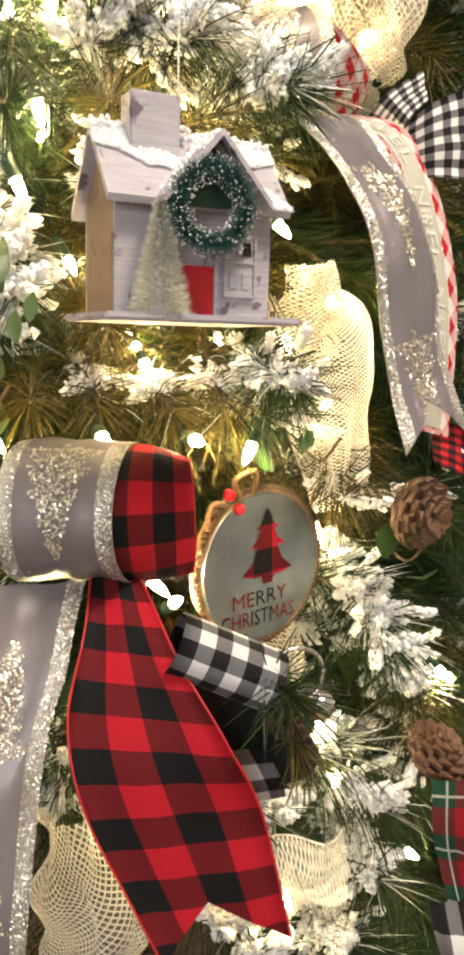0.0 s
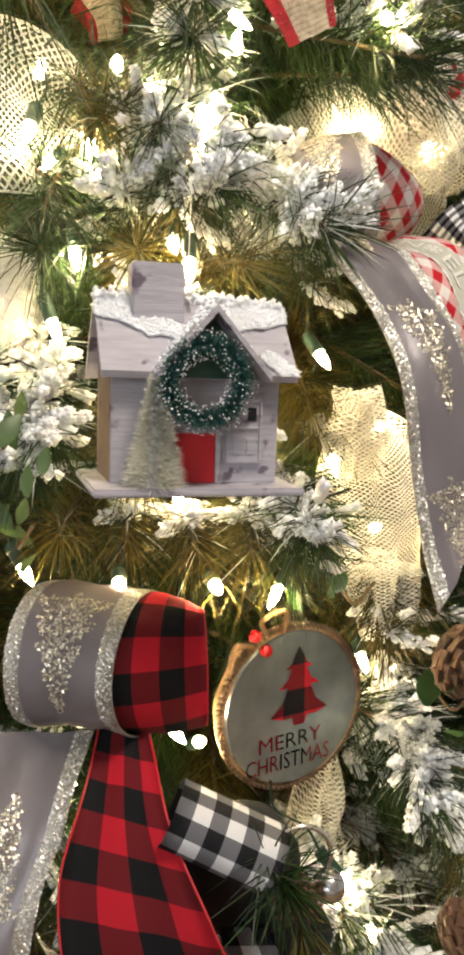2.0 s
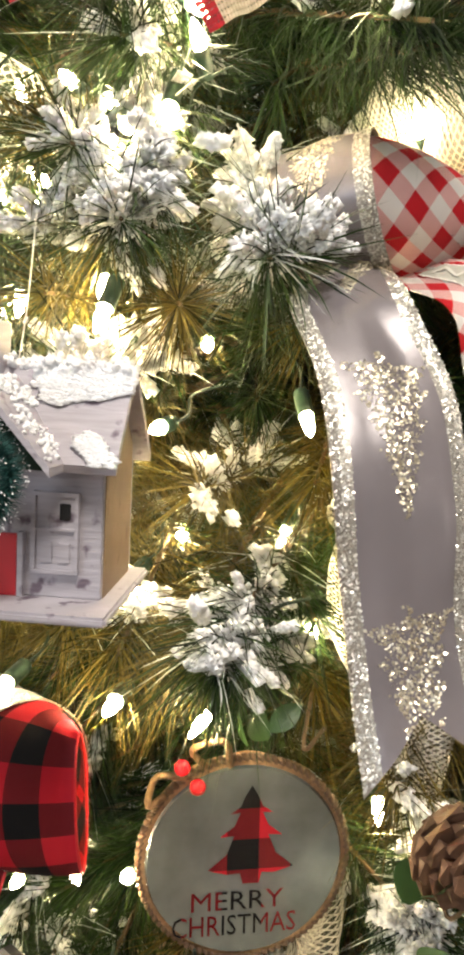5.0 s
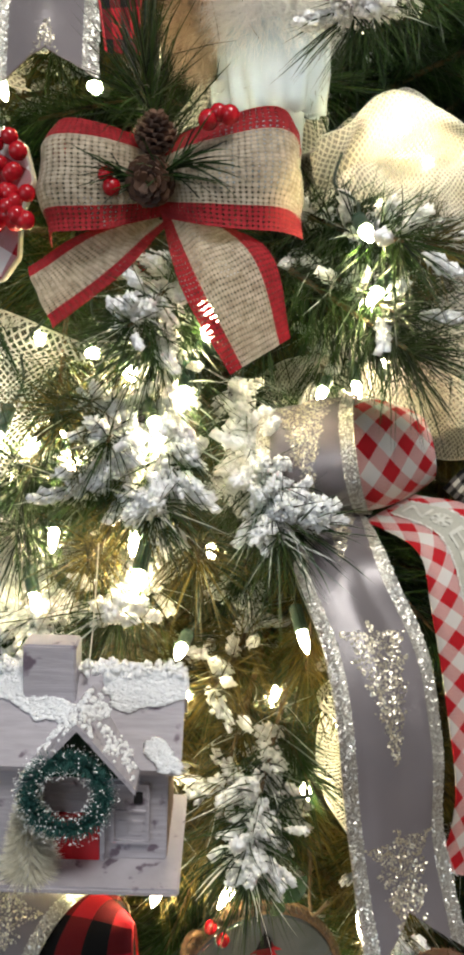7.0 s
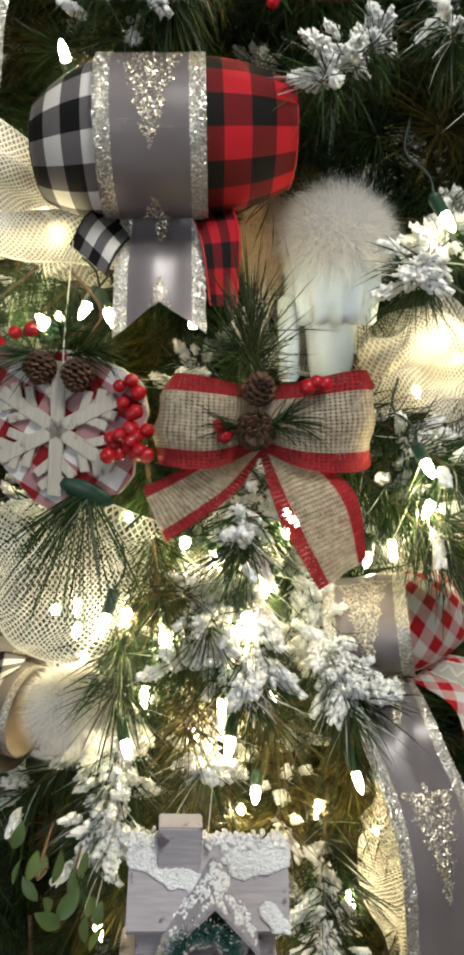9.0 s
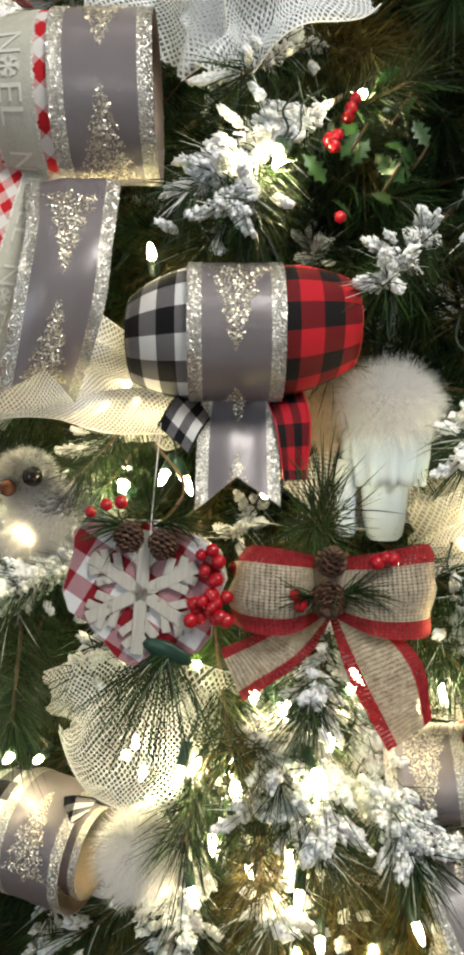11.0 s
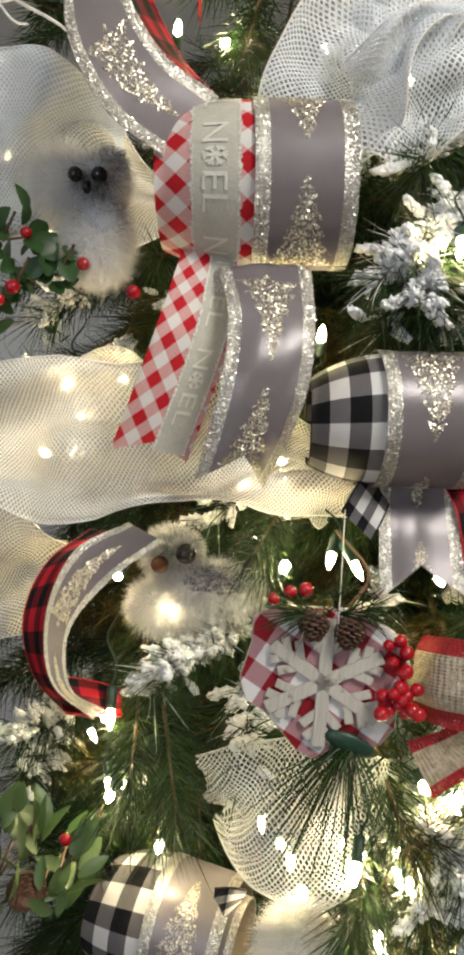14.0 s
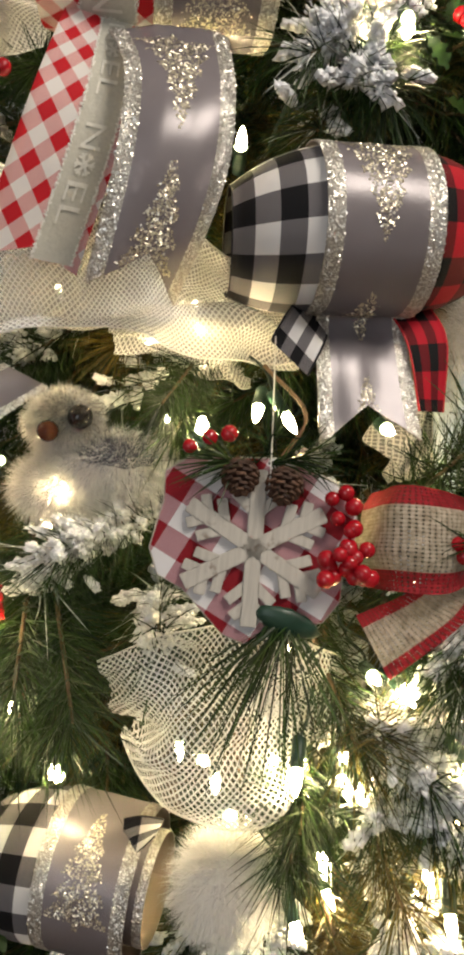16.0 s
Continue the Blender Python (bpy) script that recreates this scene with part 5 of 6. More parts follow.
drape([(-0.5735, 0.1146, 1.9944), (-0.4536, 0.1017, 1.9847), (-0.3784, 0.1060, 1.9677), (-0.3153, 0.1295, 1.9424)], [(-0.5576, 0.0933, 1.8464), (-0.4416, 0.0804, 1.8508), (-0.3695, 0.0848, 1.8535), (-0.3098, 0.1086, 1.8657)], M_GAUZE, WHITE, 0.005)
drape([(-0.5006, 0.0735, 1.6315), (-0.4396, 0.0673, 1.6396), (-0.3848, 0.0804, 1.6262)], [(-0.4920, 0.0624, 1.5237), (-0.4319, 0.0561, 1.5335), (-0.3841, 0.0693, 1.5515)], M_GAUZE, CREAM, 0.004)

# ---- little house ----


def bristles(n, rng, place, way, length, width):
    v, f = strips(np.array(place), unit(np.array(way)), length, np.full(n, width), None, 1)
    return v, f


def house(m):
    h = thing("house_ornament", "small grey wooden house ornament with snowy roof and wreath", "ornament", m=m)
    part("base_plate", box(-0.0465, 0.0475, -0.0205, 0.053, -0.0035, 0.0, 0.001), M_HOUSE, h, "pale grey base board")
    part("front_wall", box(-0.0365, 0.0405, 0.0, 0.003, 0.0, 0.056, 0.0004), M_HOUSE, h)
    part("back_wall", box(-0.0365, 0.0405, 0.045, 0.048, 0.0, 0.053, 0.0004), M_HOUSE, h)
    for sx, side in ((-1, -0.0342), (1, 0.0382)):
        bm = bmesh.new()
        pts = [(0.003, 0.0), (0.045, 0.0), (0.045, 0.053), (0.021, 0.0765), (0.003, 0.057)]
        face = bm.faces.new([bm.verts.new((side, y, z)) for y, z in pts])
        out = bmesh.ops.extrude_face_region(bm, geom=[face])
        bmesh.ops.translate(bm, vec=(sx * 0.0025, 0, 0), verts=[v for v in out["geom"] if isinstance(v, bmesh.types.BMVert)])
        bmesh.ops.recalc_face_normals(bm, faces=bm.faces[:])
        part("side_wall", bm, M_RAW, h, "raw brown wooden side wall")
    for s, y0, z0 in ((1, -0.0075, 0.0462), (-1, 0.0535, 0.0452)):
        bm = bmesh.new()
        e = [(-0.042, y0, z0), (0.0465, y0, z0), (0.0465, 0.021, 0.0795), (-0.042, 0.021, 0.0795)]
        face = bm.faces.new([bm.verts.new(p) for p in e])
        out = bmesh.ops.extrude_face_region(bm, geom=[face])
        bmesh.ops.translate(bm, vec=(0, -0.0012 * s, 0.003), verts=[v for v in out["geom"] if isinstance(v, bmesh.types.BMVert)])
        bmesh.ops.recalc_face_normals(bm, faces=bm.faces[:])
        part("roof_slope", bm, M_HOUSE, h, "grey painted roof board")
    part("chimney", box(-0.0265, -0.0025, 0.0095, 0.0235, 0.06, 0.0975, 0.0008), M_HOUSE, h, "square grey chimney block")
    # the dormer over the door
    for pts in ([(0.004, 0.0775), (0.0285, 0.0495), (0.0285, 0.0465), (0.004, 0.0745)], [(0.004, 0.0775), (0.004, 0.0745), (-0.0205, 0.0465), (-0.0205, 0.0495)]):
        part("dormer_board", prism(pts, -0.024, 0.014), M_HOUSE, h)
    # dark front: the shade between dormer and wreath is put into its colour
    part("dormer_front", prism([(0.004, 0.0735), (-0.0185, 0.047), (0.0265, 0.047)], -0.012, -0.009), M_SOCKET, h, "gable front, dark colour for the shade under the dormer")
    door = part("front_door", box(-0.0115, 0.0105, -0.002, 0.0008, 0.0, 0.0225, 0.0004), M_RED, h, "plain red door")
    part("door_frame", box(0.0105, 0.0128, -0.0026, 0.0008, 0.0, 0.0235, 0.0003), M_HOUSE, door)
    w = part("window", box(0.0155, 0.0325, -0.0014, 0.0008, 0.009, 0.0385, 0.0004), M_HOUSE, h, "embossed window panel")
    for x0, x1, z0, z1 in ((0.0155, 0.0325, 0.037, 0.0385), (0.0155, 0.0325, 0.009, 0.0105), (0.0155, 0.017, 0.0105, 0.037), (0.031, 0.0325, 0.0105, 0.037), (0.017, 0.031, 0.0245, 0.0256)):
        part("glazing_bar", box(x0, x1, -0.0024, -0.0012, z0, z1, 0.0002), M_HOUSE, w)
    for x0, x1, z0, z1 in ((0.0255, 0.0295, 0.0285, 0.0345), (0.0185, 0.023, 0.013, 0.0205), (0.025, 0.0295, 0.013, 0.0205)):
        part("pane", box(x0, x1, -0.002, -0.0012, z0, z1, 0.0003), M_BLACK if z0 > 0.022 else M_HOUSE, w)
    rng = np.random.default_rng(5)
    # bottle-brush tree
    n = 11000
    z = rng.uniform(0, 1, n) ** 1.25
    a = rng.uniform(0, 2 * math.pi, n)
    tier = 0.86 + 0.14 * np.cos(z * 60)
    way = np.stack([np.cos(a), np.sin(a), rng.normal(size=n) * 0.18 + 0.05], 1)
    place = np.stack([np.full(n, -0.0190), np.full(n, -0.0105), 0.001 + z * 0.0475], 1)
    v, f = bristles(n, rng, place, way, (0.0165 - 0.0128 * z) * tier * rng.uniform(0.8, 1.05, n), 0.0012)
    bt = child("bottle_brush_tree", mesh_of("bottle_brush_tree", v, f, M_CREAM), h, "cream bottle-brush tree dusted with snow")
    tv, tf = tube([(-0.0190, -0.0105, 0.0), (-0.0190, -0.0105, 0.047)], 0.0085, 4, 12, 0.85)
    child("core", mesh_of("wire_stem", tv, tf, M_SNOW, smooth=True), bt)
    # wreath
    n = 4200
    a, b = rng.uniform(0, 2 * math.pi, n), rng.uniform(0, 2 * math.pi, n)
    ring_c = np.stack([-0.0005 + 0.0158 * np.cos(a), np.full(n, -0.0235), 0.0455 + 0.0158 * np.sin(a)], 1)
    out = np.stack([np.cos(a), np.zeros(n), np.sin(a)], 1)
    way = out * np.cos(b)[:, None] + np.array([0, 1.0, 0]) * np.sin(b)[:, None] + rng.normal(size=(n, 3)) * 0.25
    v, f = bristles(n, rng, ring_c, way, rng.uniform(0.0045, 0.0072, n), 0.00055)
    wr = child("wreath", mesh_of("wreath", v, f, M_TEAL), h, "dark teal bottle-brush wreath with frosted tips")
    k = 900
    pts = ring_c[:k] + unit(way[:k]) * rng.uniform(0.0055, 0.0072, (k, 1))
    v, f = bristles(k, rng, pts, rng.normal(size=(k, 3)), np.full(k, 0.0009), 0.0007)
    tagged(child("frost", mesh_of("frost", v, f, M_SNOW), wr), kind="stuff")
    # snow on the roof
    verts, faces = [], []
    ico = ball(1.0, sub=1)
    iv = np.array([tuple(p.co) for p in ico.verts])
    jf = [tuple(p.index for p in q.verts) for q in ico.faces]
    ico.free()
    for k in range(15000):
        u, t = rng.uniform(-0.042, 0.0465), rng.uniform(0, 1)
        dense = 0.8 * noise.noise(Vector((u * 60 + 9, t * 2.6, 0.3))) + (0.75 * t + 0.05 if u > 0.014 else 0.62 * t - 0.12)
        if dense < 0.4:
            continue
        c = np.array([u, -0.0075 + t * 0.0285 - 0.002, 0.0462 + t * 0.0333 + 0.0030])
        o = len(verts)
        verts += list(iv * rng.uniform(0.5, 1.5, (len(iv), 1)) * rng.uniform(0.0005, 0.0013) * np.array([1.5, 1.3, 0.55]) + c)
        faces += [tuple(o + e for e in q) for q in jf]
    for k in range(420):
        u = rng.uniform(-0.042, 0.0465)
        c = np.array([u, 0.021 + rng.normal() * 0.003, 0.0828 + rng.normal() * 0.0012])
        o = len(verts)
        verts += list(iv * rng.uniform(0.5, 1.5, (len(iv), 1)) * rng.uniform(0.0007, 0.0019) + c)
        faces += [tuple(o + e for e in q) for q in jf]
    for k in range(700):
        t, w = rng.uniform(0, 1), rng.uniform(-1, 1)
        if noise.noise(Vector((w * 3, t * 3, 5.0))) < -0.05:
            continue
        c = np.array([0.004 + w * 0.023, -0.022 + t * 0.034, 0.078 - abs(w) * 0.0265])
        o = len(verts)
        verts += list(iv * rng.uniform(0.5, 1.5, (len(iv), 1)) * rng.uniform(0.0005, 0.0013) + c)
        faces += [tuple(o + e for e in q) for q in jf]
    tagged(child("roof_snow", mesh_of("roof_snow", verts, faces, M_SNOW, smooth=True), h, "crumbly white snow"), kind="stuff")
    hv, hf = tube([(0.001, 0.021, 0.0815), (0.0025, 0.026, 0.105), (0.004, 0.03, 0.14)], 0.00025, 6, 5)
    child("hanging_thread", mesh_of("hanging_thread", hv, hf, M_PALE), h, "pale nylon thread")


house(pose(-0.0935, -0.112, 1.2305, 0, 3.5, 6))

# ---- wood slice with lettering ----


def uv_flat(name, verts, faces, mat, s=1.0):
    return mesh_of(name, verts, faces, mat, uvs=[(p[0] * s + 0.009, p[2] * (s if s == 1.0 else 0.1) + 0.004) for p in verts])


def wood_slice(m):
    o = thing("wood_slice_ornament", "round wood slice ornament with zinc face and plaid tree", "ornament", m=m)
    r = 0.0515
    bm = bmesh.new()
    bmesh.ops.create_cone(bm, cap_ends=True, segments=72, radius1=r, radius2=r, depth=0.010, matrix=pose(0, 0.006, 0, 90, 0, 0))
    for v in bm.verts:
        v.co += Vector((v.co.x, 0, v.co.z)) * 0.03 * noise.noise(v.co * 60)
    part("slice", bm, M_BARK, o, "rough brown bark slice")
    bm = bmesh.new()
    bmesh.ops.create_cone(bm, cap_ends=True, segments=96, radius1=r - 0.002, radius2=r - 0.003, depth=0.0016, matrix=pose(0, 0.0002, 0, 90, 0, 0))
    face = part("zinc_face", bm, M_ZINC, o, "dull grey-green zinc face")
    bead = mesh_of("bead", *(lambda b: ([tuple(v.co) for v in b.verts], [tuple(v.index for v in f.verts) for f in b.faces]))(ball(0.0025, sub=1)), M_BEAD, smooth=True)
    for k in range(88):
        a = 2 * math.pi * k / 88
        ob = child("bead", bead, o)
        ob.matrix_basis = pose((r + 0.001) * math.cos(a), 0.003, (r + 0.001) * math.sin(a), 0, -math.degrees(a) + 35, 0) @ Matrix.Diagonal((0.8, 1.3, 1.25, 1))
    half = [(0.0, 0.04), (0.0035, 0.034), (0.0055, 0.029), (0.0105, 0.0255), (0.0055, 0.0258), (0.0085, 0.019), (0.0155, 0.0135), (0.0085, 0.014), (0.0125, 0.004), (0.0215, -0.0035), (0.012, -0.0062), (0.0055, -0.0058), (0.004, -0.0115)]
    outline = [(0.003 + x, z) for x, z in half] + [(0.003 - x, z) for x, z in half[:0:-1]]
    v = [(x, -0.0014, z) for x, z in outline]
    me = uv_flat("plaid_tree", v, [tuple(range(len(v)))], M_BUFFALO)
    child("plaid_tree", me, face, "red and black plaid fir tree")
    for body, x0, z0, w, hh in (("MERRY", -0.0265, -0.025, 0.0465, 0.0098), ("CHRISTMAS", -0.036, -0.0385, 0.0625, 0.0108)):
        tv, tf = text_mesh(body)
        q = [(x0 + w * p[0] / tv[:, 0].max(), -0.0014, z0 + hh * p[1] / tv[:, 1].max()) for p in tv]
        child("lettering", uv_flat("lettering", q, tf, M_BUFFALO, 0.8), face, "dark plaid capital letters")
    for pts in ([(-0.02, 0.0, 0.05), (-0.027, -0.006, 0.062), (-0.012, -0.008, 0.066), (-0.008, 0, 0.05)], [(-0.03, 0, 0.045), (-0.044, -0.004, 0.048), (-0.048, -0.004, 0.034), (-0.04, 0, 0.036)]):
        tv, tf = tube(pts, 0.0018, 8, 7)
        child("twine_curl", mesh_of("twine_curl", tv, tf, M_TWINE, smooth=True), o, "brown curled twine")
    for x, z in ((-0.0245, 0.043), (-0.032, 0.053)):
        part("berry", ball(0.0042, pose(x, -0.006, z)), M_BERRY, o, "red berry", smooth=True)


wood_slice(Matrix.Translation((-0.0198, -0.0078, 1.0690)) @ pose(0, 0, 0, 0, 1.5, 19))

# ---- snowflake plaque ----


def berries(parent, spots, r=0.0046):
    for k, p in enumerate(spots):
        part("berry", ball(r * (0.9 + 0.2 * ((k * 7) % 5) / 4), Matrix.Translation(p)), M_BERRY, parent, smooth=True)


def sprig(parent, base, way, n=60, length=0.045, spread=0.55, seed=1, name="sprig", mat=None, width=0.001):
    rng = np.random.default_rng(seed)
    np.random.seed(seed)
    way = unit(np.array(way, float))
    w = unit(way + rng.normal(size=(n, 3)) * spread)
    b = np.array(base) + way * (rng.uniform(0, 0.6, n) * length)[:, None]
    bend = np.stack([np.zeros(n), np.zeros(n), -rng.uniform(0, 0.01, n)], 1)
    v, f = strips(b, w, rng.uniform(0.7, 1.1, n) * length, np.full(n, width), bend, 3)
    return tagged(child(name, mesh_of(name, v, f, mat or M_NEEDLE), parent, "green pine needle sprig"), kind="stuff")


def cone_mesh(r, length, seed=0):
    """A pinecone with its tip along -y: scales in a spiral, each a small thick wedge."""
    rng = np.random.default_rng(seed)
    verts, faces = [], []
    n = 64
    for k in range(n):
        t = k / (n - 1)
        a = k * 2.39996
        y = length * (0.5 - t)
        rr = r * (0.35 + 0.75 * math.sin(math.pi * min(1, 0.15 + 0.8 * (1 - t)))) * (1 - 0.55 * t * t)
        out = np.array([math.cos(a), 0, math.sin(a)])
        side = np.array([-math.sin(a), 0, math.cos(a)])
        w = r * 0.36 * (1 - 0.35 * t)
        c = np.array([0, y, 0])
        tipp = c + out * rr * 1.15 + np.array([0, -length * 0.1, 0])
        th = np.array([0, r * 0.09, 0]) + out * r * 0.03
        base = c + out * rr * 0.2
        quad = [base - side * w * 0.4, base + side * w * 0.4, tipp + side * w, tipp - side * w]
        o = len(verts)
        verts += [q + th for q in quad] + [q - th for q in quad] + [tipp - out * r * 0.0 + np.array([0, -r * 0.14, 0]) + out * r * 0.12]
        faces += [(o, o + 1, o + 2, o + 3), (o + 7, o + 6, o + 5, o + 4), (o, o + 3, o + 7, o + 4), (o + 1, o + 5, o + 6, o + 2), (o + 2, o + 6, o + 8), (o + 6, o + 7, o + 8), (o + 7, o + 3, o + 8), (o + 3, o + 2, o + 8)]
    return verts, faces


def pinecone(place, r=0.02, aim=(0, 0, 0), parent=None, seed=0):
    """A cone whose core carries its scales; each scale of a large one is a part."""
    v, f = cone_mesh(r, r * (2.0 if parent else 1.35), seed)
    m = Matrix.Translation(place) @ pose(0, 0, 0, *aim)
    if parent:
        me = mesh_of("pinecone", v, f, M_CONE)
        ob = child("pinecone", me, parent, "small brown pinecone")
        ob.matrix_basis = m
        return tagged(ob, kind="stuff")
    ob = part("pinecone", ball(r * 0.5, Matrix.Diagonal((0.75, 1.2, 0.75, 1)), 2, 0.1, seed), M_BARK, None)
    ob.matrix_world = m
    tagged(ob, "brown open pinecone nestled among the branches", "pinecone")
    for k in range(len(v) // 9):
        child("scale", mesh_of("scale", v[9 * k : 9 * k + 9], [tuple(i - 9 * k for i in q) for q in f[8 * k : 8 * k + 8]], M_CONESCALE), ob)


def plaque(m):
    o = thing("snowflake_plaque", "red and white checked wooden plaque with whitewashed snowflake", "ornament", m=m)
    outline = [(-0.040, 0.045), (-0.052, 0.036), (-0.051, 0.02), (-0.056, -0.006), (-0.05, -0.02), (-0.036, -0.026), (-0.012, -0.048), (0.0, -0.052), (0.012, -0.046), (0.042, -0.036), (0.05, -0.024), (0.05, -0.004), (0.056, 0.016), (0.05, 0.034), (0.036, 0.042), (0.01, 0.05)]
    board = part("board", prism(outline, 0.0, 0.005, 0.0006), M_WOODW, o)
    v = [(x * 0.985, -0.0006, z * 0.985) for x, z in outline]
    child("checked_paper", mesh_of("checked_paper", v, [tuple(range(len(v)))], M_PLAQUE, uvs=[(p[0] * 0.9 - p[2] * 0.43 + 0.004, p[2] * 0.9 + p[0] * 0.43) for p in v]), board, "dark red and white check facing")
    for k in range(6):
        a = 90 + 60 * k + 2
        bm = box(0.0, 0.042, -0.0045, -0.001, -0.0044, 0.0044, 0.0005)
        bmesh.ops.rotate(bm, cent=(0, 0, 0), matrix=Matrix.Rotation(-radians(a), 3, "Y"), verts=bm.verts)
        arm = part("snowflake_arm", bm, M_WOODW, o)
        for s in (-1, 1):
            for start, reach in ((0.018, 0.0165), (0.029, 0.0125)):
                b2 = box(0.0, reach, -0.004, -0.0012, -0.0029, 0.0029, 0.0004)
                bmesh.ops.rotate(b2, cent=(0, 0, 0), matrix=Matrix.Rotation(-radians(s * 48), 3, "Y"), verts=b2.verts)
                bmesh.ops.translate(b2, vec=(start, 0, 0), verts=b2.verts)
                bmesh.ops.rotate(b2, cent=(0, 0, 0), matrix=Matrix.Rotation(-radians(a), 3, "Y"), verts=b2.verts)
                part("prong", b2, M_WOODW, arm)
    rng = random.Random(4)
    berries(o, [(0.047 + rng.gauss(0, 0.0085), -0.010 - rng.random() * 0.010, 0.002 + rng.gauss(0, 0.011)) for k in range(20)] + [(0.038, -0.008, 0.031), (0.045, -0.008, 0.035), (0.05, -0.008, 0.028), (-0.03, -0.006, 0.056), (-0.02, -0.006, 0.059), (-0.04, -0.006, 0.05)])
    pinecone((-0.012, -0.008, 0.038), 0.009, (60, 0, 10), o, 2)
    pinecone((0.012, -0.008, 0.036), 0.009, (60, 0, -10), o, 3)
    sprig(o, (0.002, -0.004, 0.046), (0.9, -0.15, 0.25), 70, 0.035, 0.5, 5)
    sprig(o, (-0.002, -0.004, 0.046), (-0.8, -0.15, -0.1), 60, 0.035, 0.5, 6)
    sprig(o, (0.0, -0.004, 0.046), (0.2, -0.3, 0.8), 40, 0.03, 0.6, 7)
    part("bottom_leaf", ball(1.0, Matrix.LocRotScale((0.022, -0.004, -0.037), Euler((0.2, 0.25, 0)), (0.019, 0.003, 0.0075)), 2, 0.1, 4), M_SOCKET, o, "dark green leaf", smooth=True)
    # long needles hanging below
    n = 110
    g = np.random.default_rng(8)
    np.random.seed(8)
    a = g.uniform(-1.15, 0.75, n)
    way = unit(np.stack([np.sin(a), -0.25 + 0.25 * g.normal(size=n), -np.cos(a)], 1))
    base = np.stack([0.022 + g.normal(size=n) * 0.003, np.full(n, -0.002), np.full(n, -0.036)], 1)
    v, f = strips(base, way, g.uniform(0.045, 0.10, n), np.full(n, 0.0011), np.stack([np.zeros(n), np.zeros(n), -g.uniform(0, 0.02, n)], 1), 4)
    tagged(child("needle_tassel", mesh_of("needle_tassel", v, f, M_NEEDLE), o, "long dark green needles hanging below"), kind="stuff")
    tv, tf = tube([(0.01, 0, 0.05), (0.02, 0.002, 0.075), (-0.005, 0.01, 0.10)], 0.0012, 6, 6)
    child("hanging_cord", mesh_of("hanging_cord", tv, tf, M_TWINE, smooth=True), o)
    tv, tf = tube([(0.004, -0.008, 0.03), (0.003, -0.012, 0.05), (-0.001, 0.002, 0.115)], 0.0004, 6, 5)
    child("hanging_thread", mesh_of("hanging_thread", tv, tf, M_PALE, smooth=True), o, "pale nylon thread")


plaque(Matrix.Translation((-0.1864, -0.0043, 1.5352)) @ pose(0, 0, 0, -4, 6, -4))

# trimmings of the jute bow
J = Vector((-0.0634, -0.0285, 1.5380))
pinecone(tuple(J), 0.0105, (15, 0, 0), jb, 4)
pinecone(tuple(J + Vector((0.002, 0.006, 0.022))), 0.009, (-60, 0, 20), jb, 5)
berries(jb, [tuple(J + Vector(p)) for p in ((-0.021, -0.004, 0.003), (-0.018, -0.006, -0.003), (0.030, -0.006, 0.025), (0.035, -0.006, 0.028), (0.040, -0.005, 0.027))])
sprig(jb, tuple(J), (-0.8, -0.3, 0.15), 40, 0.03, 0.5, 11)
sprig(jb, tuple(J), (0.8, -0.3, 0.3), 60, 0.034, 0.5, 12)
sprig(jb, tuple(J + Vector((0, 0.015, 0.03))), (-0.1, -0.2, 1.0), 90, 0.06, 0.35, 13)

# ---- furry figures ----


def furry(name, label, lumps, extra=(), seed=0, category="ornament", solids=()):
    """One plain mesh: fur on rounded forms, and smooth forms between. lumps: centre, radii, hairs, length, slot."""
    rng = np.random.default_rng(seed)
    np.random.seed(seed)
    verts, faces, index = [], [], []
    slots = [M_FUR, M_FURTAN, M_FURGREY, M_EYE, M_CERAMIC, M_BROWNEYE]

    def take(v, f, s):
        o = len(verts)
        verts.extend(v)
        faces.extend(tuple(o + i for i in q) for q in f)
        index.extend([s] * len(f))

    for c, r, n, ln, slot in lumps:
        n = int(n * 1.8)
        d = unit(rng.normal(size=(n, 3)))
        base = np.array(c) + d * np.array(r)
        way = unit(d + rng.normal(size=(n, 3)) * 0.45)
        bend = np.stack([np.zeros(n), np.zeros(n), -rng.uniform(0, ln * 0.4, n)], 1)
        v, f = strips(base, way, rng.uniform(0.5, 1.2, n) * ln, np.full(n, 0.00038), bend, 2)
        take(v, f, slot)
        b = ball(1.0, sub=2)
        take([np.array(c) + np.array(tuple(q.co)) * np.array(r) for q in b.verts], [tuple(q.index for q in p.verts) for p in b.faces], slot)
        b.free()
    for c, r, slot in extra:
        b = ball(1.0, sub=2)
        take([np.array(c) + np.array(tuple(q.co)) * np.array(r) for q in b.verts], [tuple(q.index for q in p.verts) for p in b.faces], slot)
        b.free()
    for v, f, slot in solids:
        take(v, f, slot)
    ob = new(name, mesh_of(name, verts, faces, slots, index, True))
    return tagged(ob, label, category)


